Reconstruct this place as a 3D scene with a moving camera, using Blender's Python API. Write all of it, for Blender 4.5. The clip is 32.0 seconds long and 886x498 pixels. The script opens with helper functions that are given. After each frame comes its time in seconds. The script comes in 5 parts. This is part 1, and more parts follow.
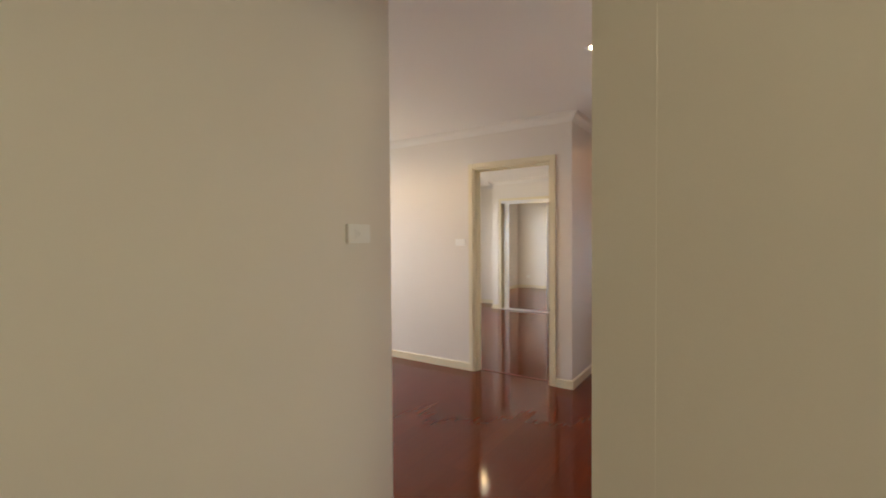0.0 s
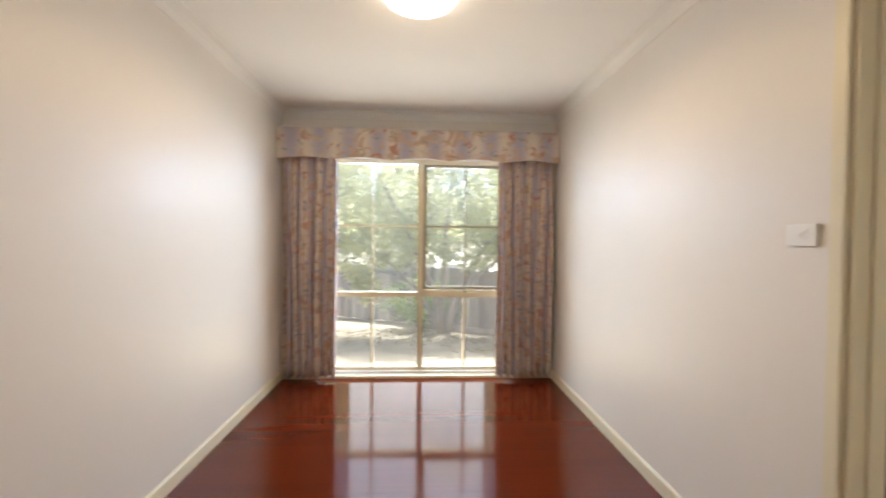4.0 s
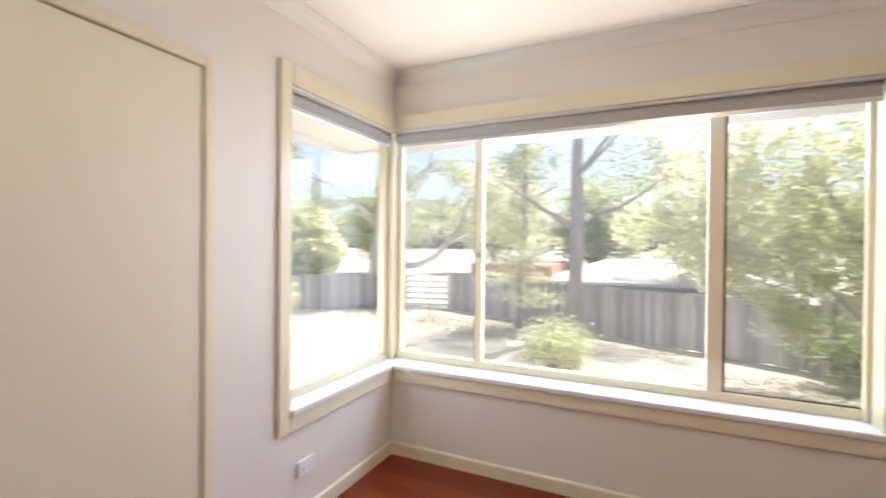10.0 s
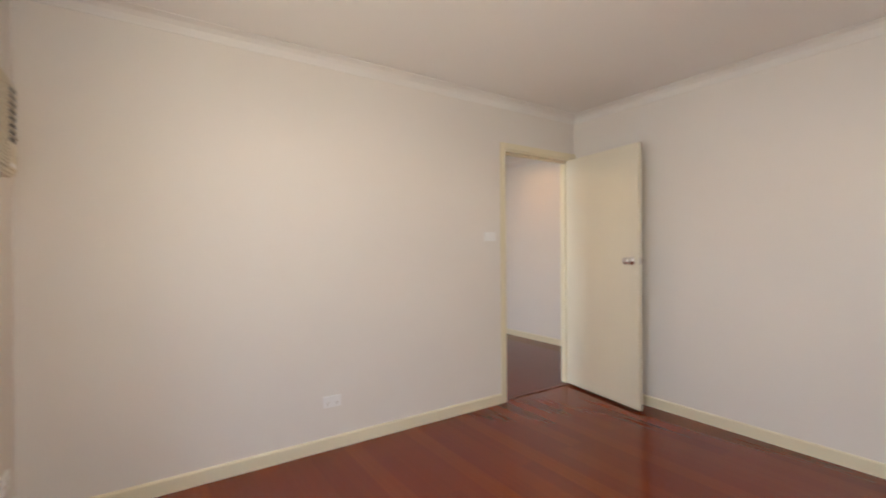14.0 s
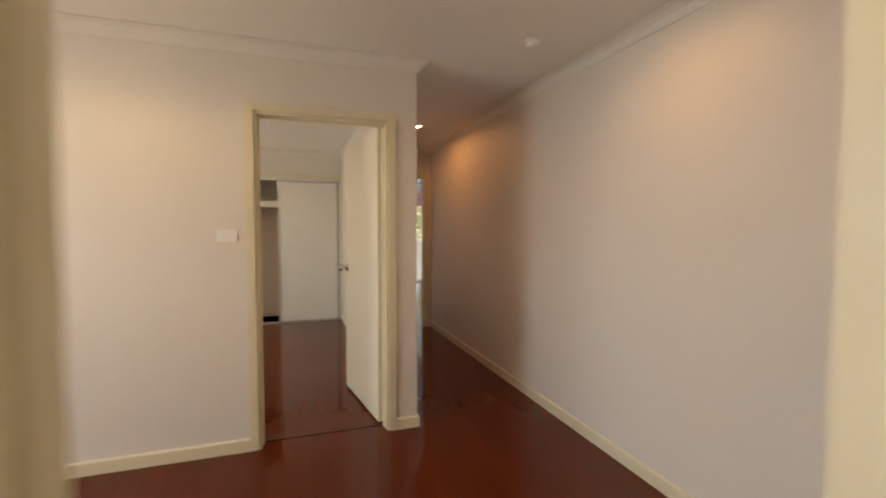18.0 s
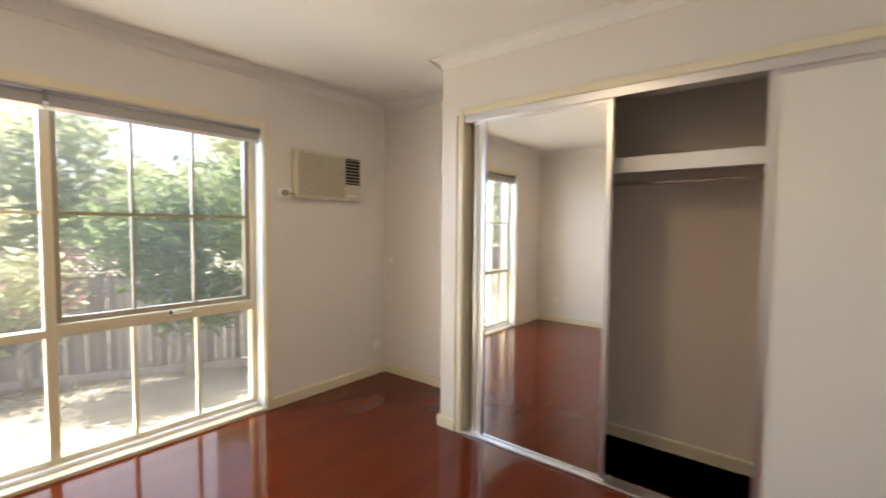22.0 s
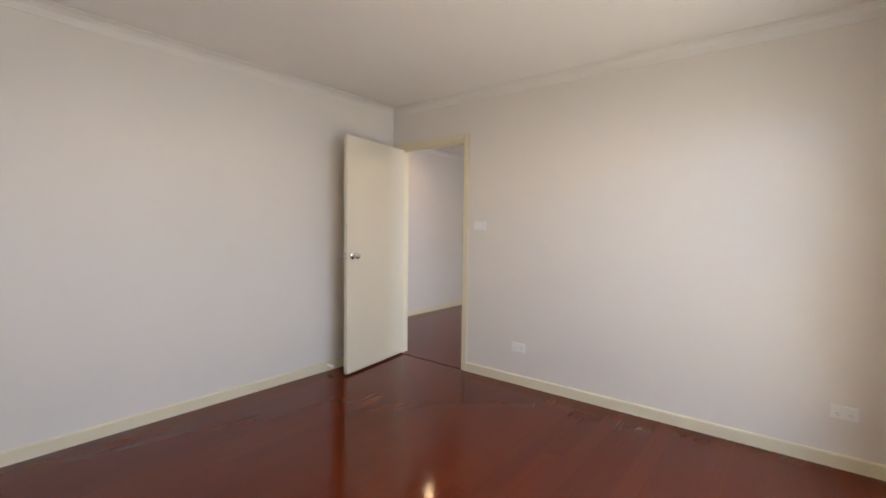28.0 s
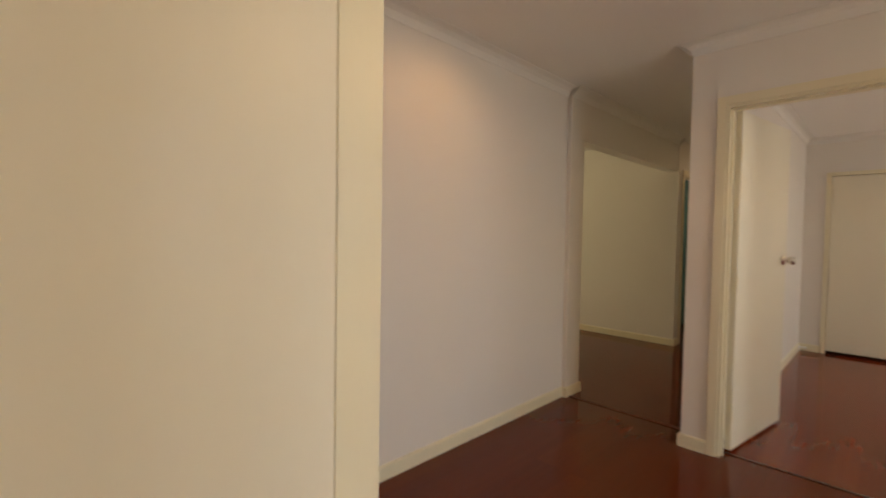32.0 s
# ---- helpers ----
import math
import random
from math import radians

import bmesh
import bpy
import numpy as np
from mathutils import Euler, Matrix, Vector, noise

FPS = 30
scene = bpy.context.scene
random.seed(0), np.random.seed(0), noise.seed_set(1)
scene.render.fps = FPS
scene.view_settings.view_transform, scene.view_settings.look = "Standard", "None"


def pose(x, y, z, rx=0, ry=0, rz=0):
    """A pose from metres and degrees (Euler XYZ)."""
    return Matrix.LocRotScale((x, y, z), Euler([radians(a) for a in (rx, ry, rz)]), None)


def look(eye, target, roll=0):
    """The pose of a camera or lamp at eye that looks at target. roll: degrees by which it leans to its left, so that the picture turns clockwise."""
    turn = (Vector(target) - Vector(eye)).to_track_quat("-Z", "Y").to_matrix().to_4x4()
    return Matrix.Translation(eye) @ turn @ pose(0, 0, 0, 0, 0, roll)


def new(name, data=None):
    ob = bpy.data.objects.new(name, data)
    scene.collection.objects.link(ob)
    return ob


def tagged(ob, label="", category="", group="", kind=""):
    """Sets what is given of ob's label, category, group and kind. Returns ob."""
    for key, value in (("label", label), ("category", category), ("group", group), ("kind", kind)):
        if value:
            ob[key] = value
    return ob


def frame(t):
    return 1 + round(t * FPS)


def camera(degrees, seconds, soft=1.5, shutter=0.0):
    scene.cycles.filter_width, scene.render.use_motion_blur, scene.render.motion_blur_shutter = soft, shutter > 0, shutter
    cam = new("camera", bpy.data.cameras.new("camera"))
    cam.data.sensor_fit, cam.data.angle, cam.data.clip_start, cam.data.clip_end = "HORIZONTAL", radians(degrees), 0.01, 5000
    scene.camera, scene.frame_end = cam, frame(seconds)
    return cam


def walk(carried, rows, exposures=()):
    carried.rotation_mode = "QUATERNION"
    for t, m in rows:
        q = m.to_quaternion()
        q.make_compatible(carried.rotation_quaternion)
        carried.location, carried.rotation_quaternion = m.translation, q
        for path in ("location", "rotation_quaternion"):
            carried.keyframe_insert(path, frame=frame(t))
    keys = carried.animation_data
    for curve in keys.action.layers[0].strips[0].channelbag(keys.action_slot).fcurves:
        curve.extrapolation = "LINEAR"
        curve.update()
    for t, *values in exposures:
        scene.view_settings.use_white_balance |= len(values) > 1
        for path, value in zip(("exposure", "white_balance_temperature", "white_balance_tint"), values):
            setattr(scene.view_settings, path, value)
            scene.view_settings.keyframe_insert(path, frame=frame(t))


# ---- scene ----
cam = camera(90.3, 32.0, soft=1.7, shutter=0.5)
PATH = [
    (0, (-0.088, 0.073, 1.353), (1.571, 1.19, 1.308), -0.4),
    (0.5, (0.195, 0.304, 1.353), (1.966, 1.23, 1.291), 0.0),
    (1, (0.594, 0.539, 1.352), (2.385, 1.426, 1.281), -0.1),
    (1.5, (1.004, 0.73, 1.351), (2.779, 1.648, 1.282), -0.2),
    (2, (1.428, 0.86, 1.331), (3.095, 1.963, 1.271), -0.2),
    (2.5, (1.778, 1.026, 1.319), (3.237, 2.394, 1.286), -0.6),
    (4.5, (2.7, 1.09, 1.284), (2.26, 3.04, 1.231), 1.0),
    (5, (2.774, 0.996, 1.305), (1.859, 2.773, 1.237), 1.1),
    (5.5, (2.724, 0.997, 1.313), (1.424, 2.515, 1.226), 0.9),
    (6, (2.497, 1.163, 1.315), (0.914, 2.382, 1.214), 0.8),
    (6.5, (2.175, 1.332, 1.330), (0.440, 2.320, 1.213), 0.9),
    (7, (1.786, 1.516, 1.357), (0.0, 2.408, 1.223), 0.9),
    (7.5, (1.325, 1.705, 1.385), (-0.474, 2.568, 1.247), 0.8),
    (8, (0.888, 1.92, 1.383), (-0.926, 2.752, 1.26), 0.8),
    (8.5, (0.452, 2.117, 1.35), (-1.336, 3.007, 1.252), 1.0),
    (9, (-0.035, 2.293, 1.327), (-1.694, 3.409, 1.278), 0.9),
    (9.5, (-0.465, 2.469, 1.333), (-1.81, 3.949, 1.311), 0.6),
    (10, (-0.861, 2.711, 1.354), (-1.706, 4.523, 1.34), 0.6),
    (10.5, (-1.315, 3.047, 1.312), (-1.429, 5.044, 1.304), 0.9),
    (11, (-1.465, 3.412, 1.314), (-0.941, 5.342, 1.318), 1.0),
    (11.5, (-1.545, 3.774, 1.304), (-0.364, 5.388, 1.333), 0.9),
    (12, (-1.544, 4.162, 1.309), (0.167, 5.197, 1.367), 0.4),
    (12.5, (-1.451, 4.426, 1.291), (0.505, 4.836, 1.349), 0.1),
    (13, (-1.374, 4.589, 1.31), (0.613, 4.354, 1.32), 0.0),
    (13.5, (-1.439, 4.685, 1.273), (0.41, 3.923, 1.293), -0.2),
    (14, (-1.526, 4.697, 1.255), (0.129, 3.574, 1.252), -0.4),
    (14.5, (-1.541, 4.673, 1.256), (-0.013, 3.383, 1.231), -0.4),
    (16.5, (-0.464, 3.227, 1.304), (1.064, 1.937, 1.25), 0.4),
    (17, (-0.027, 2.782, 1.294), (1.581, 1.593, 1.243), 0.1),
    (17.5, (0.409, 2.431, 1.289), (2.152, 1.452, 1.239), 0.1),
    (18, (0.922, 2.104, 1.368), (2.812, 1.459, 1.271), 0.1),
    (18.5, (1.405, 1.966, 1.346), (3.381, 1.671, 1.262), 0.1),
    (19, (1.966, 1.854, 1.361), (3.965, 1.863, 1.277), -0.1),
    (19.5, (2.525, 1.818, 1.343), (4.521, 1.926, 1.26), -0.4),
    (20, (3.144, 1.817, 1.355), (5.131, 2.024, 1.266), 0.1),
    (20.5, (3.699, 1.896, 1.376), (5.678, 2.169, 1.27), 0.2),
    (21, (4.262, 1.985, 1.359), (6.199, 2.47, 1.256), 0.2),
    (21.5, (4.745, 2.082, 1.344), (6.575, 2.882, 1.243), 0.3),
    (22, (5.246, 2.178, 1.363), (6.8, 3.433, 1.261), 0.5),
    (22.5, (5.694, 2.206, 1.375), (6.858, 3.829, 1.268), 0.5),
    (23, (6.05, 2.281, 1.392), (6.641, 4.188, 1.277), 0.5),
    (23.5, (6.312, 2.401, 1.423), (6.297, 4.396, 1.29), 0.2),
    (24, (6.455, 2.634, 1.387), (5.822, 4.528, 1.279), 0.1),
    (24.5, (6.567, 2.96, 1.381), (5.392, 4.576, 1.28), 0.3),
    (25, (6.603, 3.331, 1.373), (4.976, 4.491, 1.283), 0.3),
    (25.5, (6.57, 3.7, 1.355), (4.709, 4.428, 1.288), 0.9),
    (26, (6.595, 4.06, 1.345), (4.601, 4.197, 1.298), 1.0),
    (26.5, (6.757, 4.26, 1.333), (4.808, 3.817, 1.274), 1.2),
    (28.5, (7.135, 4.656, 1.28), (5.646, 3.326, 1.173), 0.5),
    (29, (6.839, 4.405, 1.307), (5.384, 3.037, 1.191), 0.4),
    (29.5, (6.479, 4.069, 1.31), (5.021, 2.705, 1.19), 0.6),
    (30, (6.044, 3.6, 1.337), (4.566, 2.261, 1.218), 0.7),
    (30.5, (5.583, 3.22, 1.329), (4.113, 1.868, 1.215), 0.6),
    (31, (5.119, 2.83, 1.348), (3.655, 1.472, 1.233), 0.5),
    (31.5, (4.662, 2.495, 1.342), (3.206, 1.128, 1.235), 0.8),
    (32, (4.247, 2.129, 1.292), (2.845, 0.704, 1.225), 0.9),
]
# seconds, stops, kelvin, tint: the camera's own slow settling of brightness and white balance
SETTLE = [(0, 1.36, 6600, 11), (1, 1.32, 7500, 12), (2, 1.38, 6900, 12), (5, 1.36, 6350, 9), (8, 1.38, 6450, 14), (9, 1.30, 6600, 15), (10, 1.25, 6250, 15), (12, 1.36, 6280, 16), (13, 1.28, 6750, 14), (14, 1.30, 6600, 12), (16, 1.32, 7000, 10), (18, 1.14, 7500, 11), (20, 1.12, 7000, 11),
          (21.2, 1.28, 6600, 10), (22.2, 1.44, 6500, 11), (24, 1.43, 6130, 11), (26, 1.32, 6030, 14), (30, 1.22, 6050, 10), (31, 1.10, 6700, 11), (32, .92, 7800, 13)]
walk(cam, [(t, look(eye, target, roll)) for t, eye, target, roll in PATH], SETTLE)

# ---- plan (metres) ----
CEIL = 2.46
X_ROBE, X_B1, X_ST = -2.375, 1.165, 1.28      # bedroom one west and east faces, study west face
X_SE, X_B2, X_MIR, X_REC = 3.80, 3.915, 7.55, 8.10  # study east face, bedroom two west face, robe front, recess
Y_WIN = 5.18                                  # inside face of the window wall
Y_B1S, Y_B2S = 1.40, 1.41                     # south faces of the bedrooms
Y_HN, Y_HE, Y_HS = 1.25, 1.31, 0.30           # hall: north faces west and east, south face
X_HEND, X_FAR = 6.72, 11.6                    # end of the hall, far window
X_SW = -1.40                                  # west wall of the front room
X_NIB = 0.87
GROUND = -1.07

# ---- world and lights ----
world = bpy.data.worlds.new("sky")
scene.world = world
world.use_nodes = True
nt = world.node_tree
sky = nt.nodes.new("ShaderNodeTexSky")
sky.sky_type, sky.sun_disc, sky.sun_elevation, sky.sun_rotation = "NISHITA", False, radians(68), radians(30)
sky.dust_density, sky.ozone_density = 4.0, .6
nt.links.new(sky.outputs[0], nt.nodes["Background"].inputs[0])
nt.nodes["Background"].inputs[1].default_value = 0.11
sun = new("sun", bpy.data.lights.new("sun", "SUN"))
sun.data.energy, sun.data.angle, sun.data.color = 4.2, radians(0.5), (1, 0.95, 0.86)
sun.matrix_world = look((6, 10.5, 30), (0, 0, 0))


def area(name, eye, target, w, h, power, color=(1, 1, 1)):
    ob = new(name, bpy.data.lights.new(name, "AREA"))
    ob.data.shape, ob.data.size, ob.data.size_y, ob.data.energy, ob.data.color = "RECTANGLE", w, h, power, color
    ob.matrix_world = look(eye, target)
    return ob


def bulb(name, at, power, color, r=0.1):
    ob = new(name, bpy.data.lights.new(name, "POINT"))
    ob.location, ob.data.energy, ob.data.color, ob.data.shadow_soft_size = at, power, color, r
    return ob


def spot(name, at, power, color, size=120, r=.03, blend=.8):
    ob = new(name, bpy.data.lights.new(name, "SPOT"))
    ob.location, ob.data.energy, ob.data.color, ob.data.shadow_soft_size = at, power, color, r
    ob.data.spot_size, ob.data.spot_blend = radians(size), blend
    return ob


DAY = (.51, .70, 1)
LAWN = (1, .79, .47)
# each window: blue sky light falling in under the eaves, bright daylight filling the opening, warm light thrown up from the lawn
for x, w, z0, z1, sky_power, fill_power, lawn_power in ((-1.2, 2.2, .62, 2.06, 13, 9, 9.5), (2.53, 1.55, .08, 2.02, 23, 10, 12), (5.75, 2.15, .08, 2.02, 19.5, 9.5, 16)):
    area("day_fill", (x, 5.92, 1.96), (x, 3.9, .50), w, .42, sky_power, DAY)
    area("day_fill", (x, 5.46, (z0 + z1) / 2), (x, 3.0, (z0 + z1) / 2), w * .86, z1 - z0 - .1, fill_power, (.84, .91, 1))
    area("lawn_light", (x, 5.60, z0 - .10), (x, 3.2, z0 + 1.90), w, .36, lawn_power, LAWN)
area("day_fill", (-2.62, 4.74, 1.36), (-.6, 4.6, 1.10), .78, 1.3, 5.0, (.78, .88, 1))
area("lawn_light", (-2.80, 4.72, .52), (-.4, 4.5, 2.52), .8, .36, 2.5, LAWN)
area("day_fill", (11.9, .2, 1.0), (7, .2, 2.0), 2.2, 1.9, 18, DAY)
# added overhead fill for the bathroom, which has no window or fitting here
area("day_fill", (-2.3, -.7, 2.3), (-2.3, -1.0, 0), .8, .5, 2.2, (.9, .95, 1))
# added yellowish lamp behind an unseen front-room opening, aimed to light the nib wall
area("day_fill", (-.6, -3.45, 1.5), (.8, 0, 1.4), 1.3, 1.1, 12.5, (.95, .90, .60))
# added lamp at an unseen opening, to brighten the far room
area("day_fill", (9.3, -2.34, 1.3), (9.3, 0, 1.5), 2.1, 1.3, 14, DAY)
WARM = (1, .67, .32)
spot("bulb", (2.535, 3.21, 2.37), 12.5, WARM, 174, .12, .3)
spot("bulb", (-.66, 3.60, 2.37), 9, WARM, 174, .12, .3)
spot("bulb", (5.74, 3.39, 2.37), 11, WARM, 174, .12, .3)
bulb("bulb", (2.535, 3.21, 2.24), .7, WARM, .1)
bulb("bulb", (-.66, 3.60, 2.24), .6, WARM, .1)
bulb("bulb", (5.74, 3.39, 2.24), .7, WARM, .1)
bulb("bulb", (-3.46, .86, 2.25), 2.2, (1, .66, .34), .06)
spot("bulb", (2.54, .78, 2.44), 3.9, (1, .57, .26), 168)
spot("bulb", (5.57, .80, 2.44), 4.6, (1, .43, .14), 172, .03, .35)


# ---- materials ----
def mat(name, color, rough=0.6, metal=0.0, var=0.0, scale=3.0, bump=0.0, fine=90.0, stretch=(1, 1, 1), rvar=0.0, island=False, coords="Object", each=0.0):
    """Principled surface with colour variation at two scales, fine relief and uneven gloss."""
    m = bpy.data.materials.new(name)
    m.use_nodes = True
    n, l = m.node_tree.nodes, m.node_tree.links
    b = n["Principled BSDF"]
    b.inputs["Base Color"].default_value = (*color, 1)
    b.inputs["Roughness"].default_value = rough
    b.inputs["Metallic"].default_value = metal
    if not (var or bump or rvar):
        return m
    tc = n.new("ShaderNodeTexCoord")
    mp = n.new("ShaderNodeMapping")
    mp.inputs["Scale"].default_value = stretch
    l.new(tc.outputs[coords], mp.inputs[0])
    big, small = n.new("ShaderNodeTexNoise"), n.new("ShaderNodeTexNoise")
    big.inputs["Scale"].default_value, big.inputs["Detail"].default_value = scale, 4
    small.inputs["Scale"].default_value, small.inputs["Detail"].default_value = fine, 3
    l.new(mp.outputs[0], big.inputs[0])
    l.new(mp.outputs[0], small.inputs[0])
    mul = n.new("ShaderNodeMath")
    mul.operation = "MULTIPLY_ADD"
    l.new(small.outputs[0], mul.inputs[0])
    mul.inputs[1].default_value = 0.35
    l.new(big.outputs[0], mul.inputs[2])
    ramp = n.new("ShaderNodeMapRange")
    ramp.inputs[1].default_value, ramp.inputs[2].default_value = 0.35, 1.0
    ramp.inputs[3].default_value, ramp.inputs[4].default_value = 1 - var, 1 + var
    l.new(mul.outputs[0], ramp.inputs[0])
    hsv = n.new("ShaderNodeHueSaturation")
    hsv.inputs["Color"].default_value = (*color, 1)
    if island:
        geo = n.new("ShaderNodeNewGeometry")
        r2 = n.new("ShaderNodeMapRange")
        r2.inputs[3].default_value, r2.inputs[4].default_value = 1 - island, 1 + island
        l.new(geo.outputs["Random Per Island"], r2.inputs[0])
        m2 = n.new("ShaderNodeMath")
        m2.operation = "MULTIPLY"
        l.new(ramp.outputs[0], m2.inputs[0])
        l.new(r2.outputs[0], m2.inputs[1])
        l.new(m2.outputs[0], hsv.inputs["Value"])
    else:
        l.new(ramp.outputs[0], hsv.inputs["Value"])
    if each:  # every object its own tone
        info, r3 = n.new("ShaderNodeObjectInfo"), n.new("ShaderNodeMapRange")
        r3.inputs[3].default_value, r3.inputs[4].default_value = 1 - each, 1 + each
        l.new(info.outputs["Random"], r3.inputs[0])
        m3 = n.new("ShaderNodeMath")
        m3.operation = "MULTIPLY"
        l.new(hsv.inputs["Value"].links[0].from_socket, m3.inputs[0])
        l.new(r3.outputs[0], m3.inputs[1])
        l.new(m3.outputs[0], hsv.inputs["Value"])
    l.new(hsv.outputs[0], b.inputs["Base Color"])
    if rvar:
        r = n.new("ShaderNodeMapRange")
        r.inputs[1].default_value, r.inputs[2].default_value = 0.3, 0.75
        r.inputs[3].default_value, r.inputs[4].default_value = max(rough - rvar, .02), rough + rvar
        l.new(big.outputs[0], r.inputs[0])
        l.new(r.outputs[0], b.inputs["Roughness"])
    if bump:
        bp = n.new("ShaderNodeBump")
        bp.inputs["Strength"].default_value, bp.inputs["Distance"].default_value = bump, .004
        l.new(small.outputs[0], bp.inputs["Height"])
        l.new(bp.outputs[0], b.inputs["Normal"])
    return m


M_WALL = mat("wall paint", (.80, .757, .698), .5, var=.025, scale=1.3, bump=.06, fine=240, rvar=.08)
M_CEIL = mat("ceiling paint", (.88, .865, .835), .8, var=.02, scale=.8, bump=.05, fine=160)
M_CORN = mat("cornice paint", (.82, .797, .755), .7, var=.02, scale=1.0, bump=.03, fine=160)
M_TRIM = mat("cream gloss enamel", (.80, .73, .54), .34, var=.012, scale=4, bump=.03, fine=60, rvar=.02)
M_DOOR = mat("cream satin enamel", (.79, .735, .59), .38, var=.025, scale=2, bump=.05, fine=50, rvar=.06, stretch=(1, 1, .3))
M_WHITE = mat("white laminate", (.80, .785, .73), .38, var=.015, scale=2, bump=.03)
M_SILL = mat("white sill paint", (.83, .82, .79), .35, var=.02, bump=.05)
M_MIR = mat("mirror glass", (.90, .91, .90), .015, 1)
M_ALU = mat("brushed aluminium", (.78, .78, .79), .33, 1, var=.04, scale=5, stretch=(1, 1, .1))
M_CHROME = mat("satin chrome", (.75, .73, .70), .2, 1)
M_BRONZE = mat("dark bronze metal", (.10, .075, .05), .35, .8)
M_BLACK = mat("black plastic", (.012, .012, .013), .45)
M_DARK = mat("recess shade", (.03, .02, .015), .9)
M_PLASTIC = mat("white plastic", (.88, .875, .85), .3, var=.01)
M_BEIGE = mat("beige plastic", (.70, .65, .52), .45, var=.03, scale=6)
M_BEIGE2 = mat("darker beige plastic", (.36, .31, .22), .5, var=.03, scale=6)
M_BLIND = mat("grey blind fabric", (.42, .41, .40), .8, var=.04, bump=.2, fine=400)
M_ROBE = mat("robe interior paint", (.84, .755, .67), .7, var=.04, scale=1.5, bump=.05)
M_GROUND = mat("dry lawn", (.33, .305, .25), .95, var=.35, scale=.9, bump=1.0, fine=30)
M_PALING = mat("weathered grey paling", (.42, .385, .37), .9, var=.2, scale=3, bump=.4, stretch=(4, 4, .4), each=.32)
M_GUM = mat("smooth gum bark", (.60, .55, .48), .85, var=.22, scale=2, bump=.5, fine=22, stretch=(1, 1, .35))
M_LATTICE = mat("brown lattice timber", (.33, .23, .155), .85, var=.15, scale=5)
M_BARK = mat("pale bark", (.38, .335, .29), .9, var=.3, scale=3, bump=.8, fine=25, stretch=(1, 1, .4))
def leafy(name, color, through_color, share):
    """Leaves that let light through."""
    m = mat(name, color, .5, var=.3, scale=2, island=.35)
    n, l = m.node_tree.nodes, m.node_tree.links
    tr, mx = n.new("ShaderNodeBsdfTranslucent"), n.new("ShaderNodeMixShader")
    tr.inputs[0].default_value = (*through_color, 1)
    mx.inputs[0].default_value = share
    l.new(n["Principled BSDF"].outputs[0], mx.inputs[1])
    l.new(tr.outputs[0], mx.inputs[2])
    l.new(mx.outputs[0], n["Material Output"].inputs[0])
    return m


M_LEAF = leafy("olive leaves", (.20, .225, .105), (.62, .64, .36), .55)
M_LEAF2 = leafy("pale leaves", (.31, .335, .185), (.86, .86, .56), .58)
M_LEAF3 = leafy("dark leaves", (.11, .15, .065), (.40, .50, .22), .48)
M_LEAF4 = leafy("pale yellow-green leaves", (.42, .44, .25), (.80, .80, .52), .5)
M_LITTER = mat("dry litter", (.34, .29, .20), .9, island=.25, var=.1)
M_PETAL = mat("pink blossom", (.75, .35, .45), .6, island=.3, var=.1)
M_ROOF = mat("pale roof sheet", (.62, .60, .58), .6, var=.08, scale=1)
M_REDWALL = mat("red brick far wall", (.45, .26, .19), .9, var=.15, scale=6)
M_SOFFIT = mat("white soffit", (.82, .81, .78), .7, var=.03)
M_TILE = mat("green bathroom tile", (.13, .25, .18), .2, var=.05, scale=5)
M_MORTAR = mat("grey mortar", (.42, .39, .35), .95, var=.1, scale=20, bump=.5)
M_THRESH = mat("threshold strip wood", (.085, .022, .009), .3, var=.15, scale=6)


def glass_mat():
    m = bpy.data.materials.new("window glass")
    m.use_nodes = True
    n, l = m.node_tree.nodes, m.node_tree.links
    clear, gloss, mix, lw, pw, ma = (n.new("ShaderNode" + k) for k in ("BsdfTransparent", "BsdfGlossy", "MixShader", "LayerWeight", "Math", "Math"))
    clear.inputs[0].default_value = (.975, .985, .98, 1)
    gloss.inputs["Roughness"].default_value = 0
    lw.inputs["Blend"].default_value = .5
    pw.operation, ma.operation = "POWER", "MULTIPLY_ADD"
    l.new(lw.outputs["Facing"], pw.inputs[0])
    pw.inputs[1].default_value = 5
    l.new(pw.outputs[0], ma.inputs[0])
    ma.inputs[1].default_value, ma.inputs[2].default_value = .75, .03
    l.new(ma.outputs[0], mix.inputs[0])
    # thin milky share in the pane imitates haze and glare over the garden
    veil, hazed = n.new("ShaderNodeBsdfTranslucent"), n.new("ShaderNodeMixShader")
    veil.inputs[0].default_value = (.9, .9, .9, 1)
    hazed.inputs[0].default_value = .015
    l.new(clear.outputs[0], hazed.inputs[1])
    l.new(veil.outputs[0], hazed.inputs[2])
    l.new(hazed.outputs[0], mix.inputs[1])
    l.new(gloss.outputs[0], mix.inputs[2])
    l.new(mix.outputs[0], n["Material Output"].inputs[0])
    return m


def glow_mat(name, color, power):
    m = bpy.data.materials.new(name)
    m.use_nodes = True
    b = m.node_tree.nodes["Principled BSDF"]
    b.inputs["Base Color"].default_value = (.85, .83, .78, 1)
    b.inputs["Emission Color"].default_value = (*color, 1)
    b.inputs["Emission Strength"].default_value = power
    b.inputs["Roughness"].default_value = .3
    return m


M_GLASS = glass_mat()
M_OYSTER = glow_mat("lit opal glass", (1, .93, .80), 2.2)
M_SPOT = glow_mat("lit lamp face", (1, .86, .62), 20)


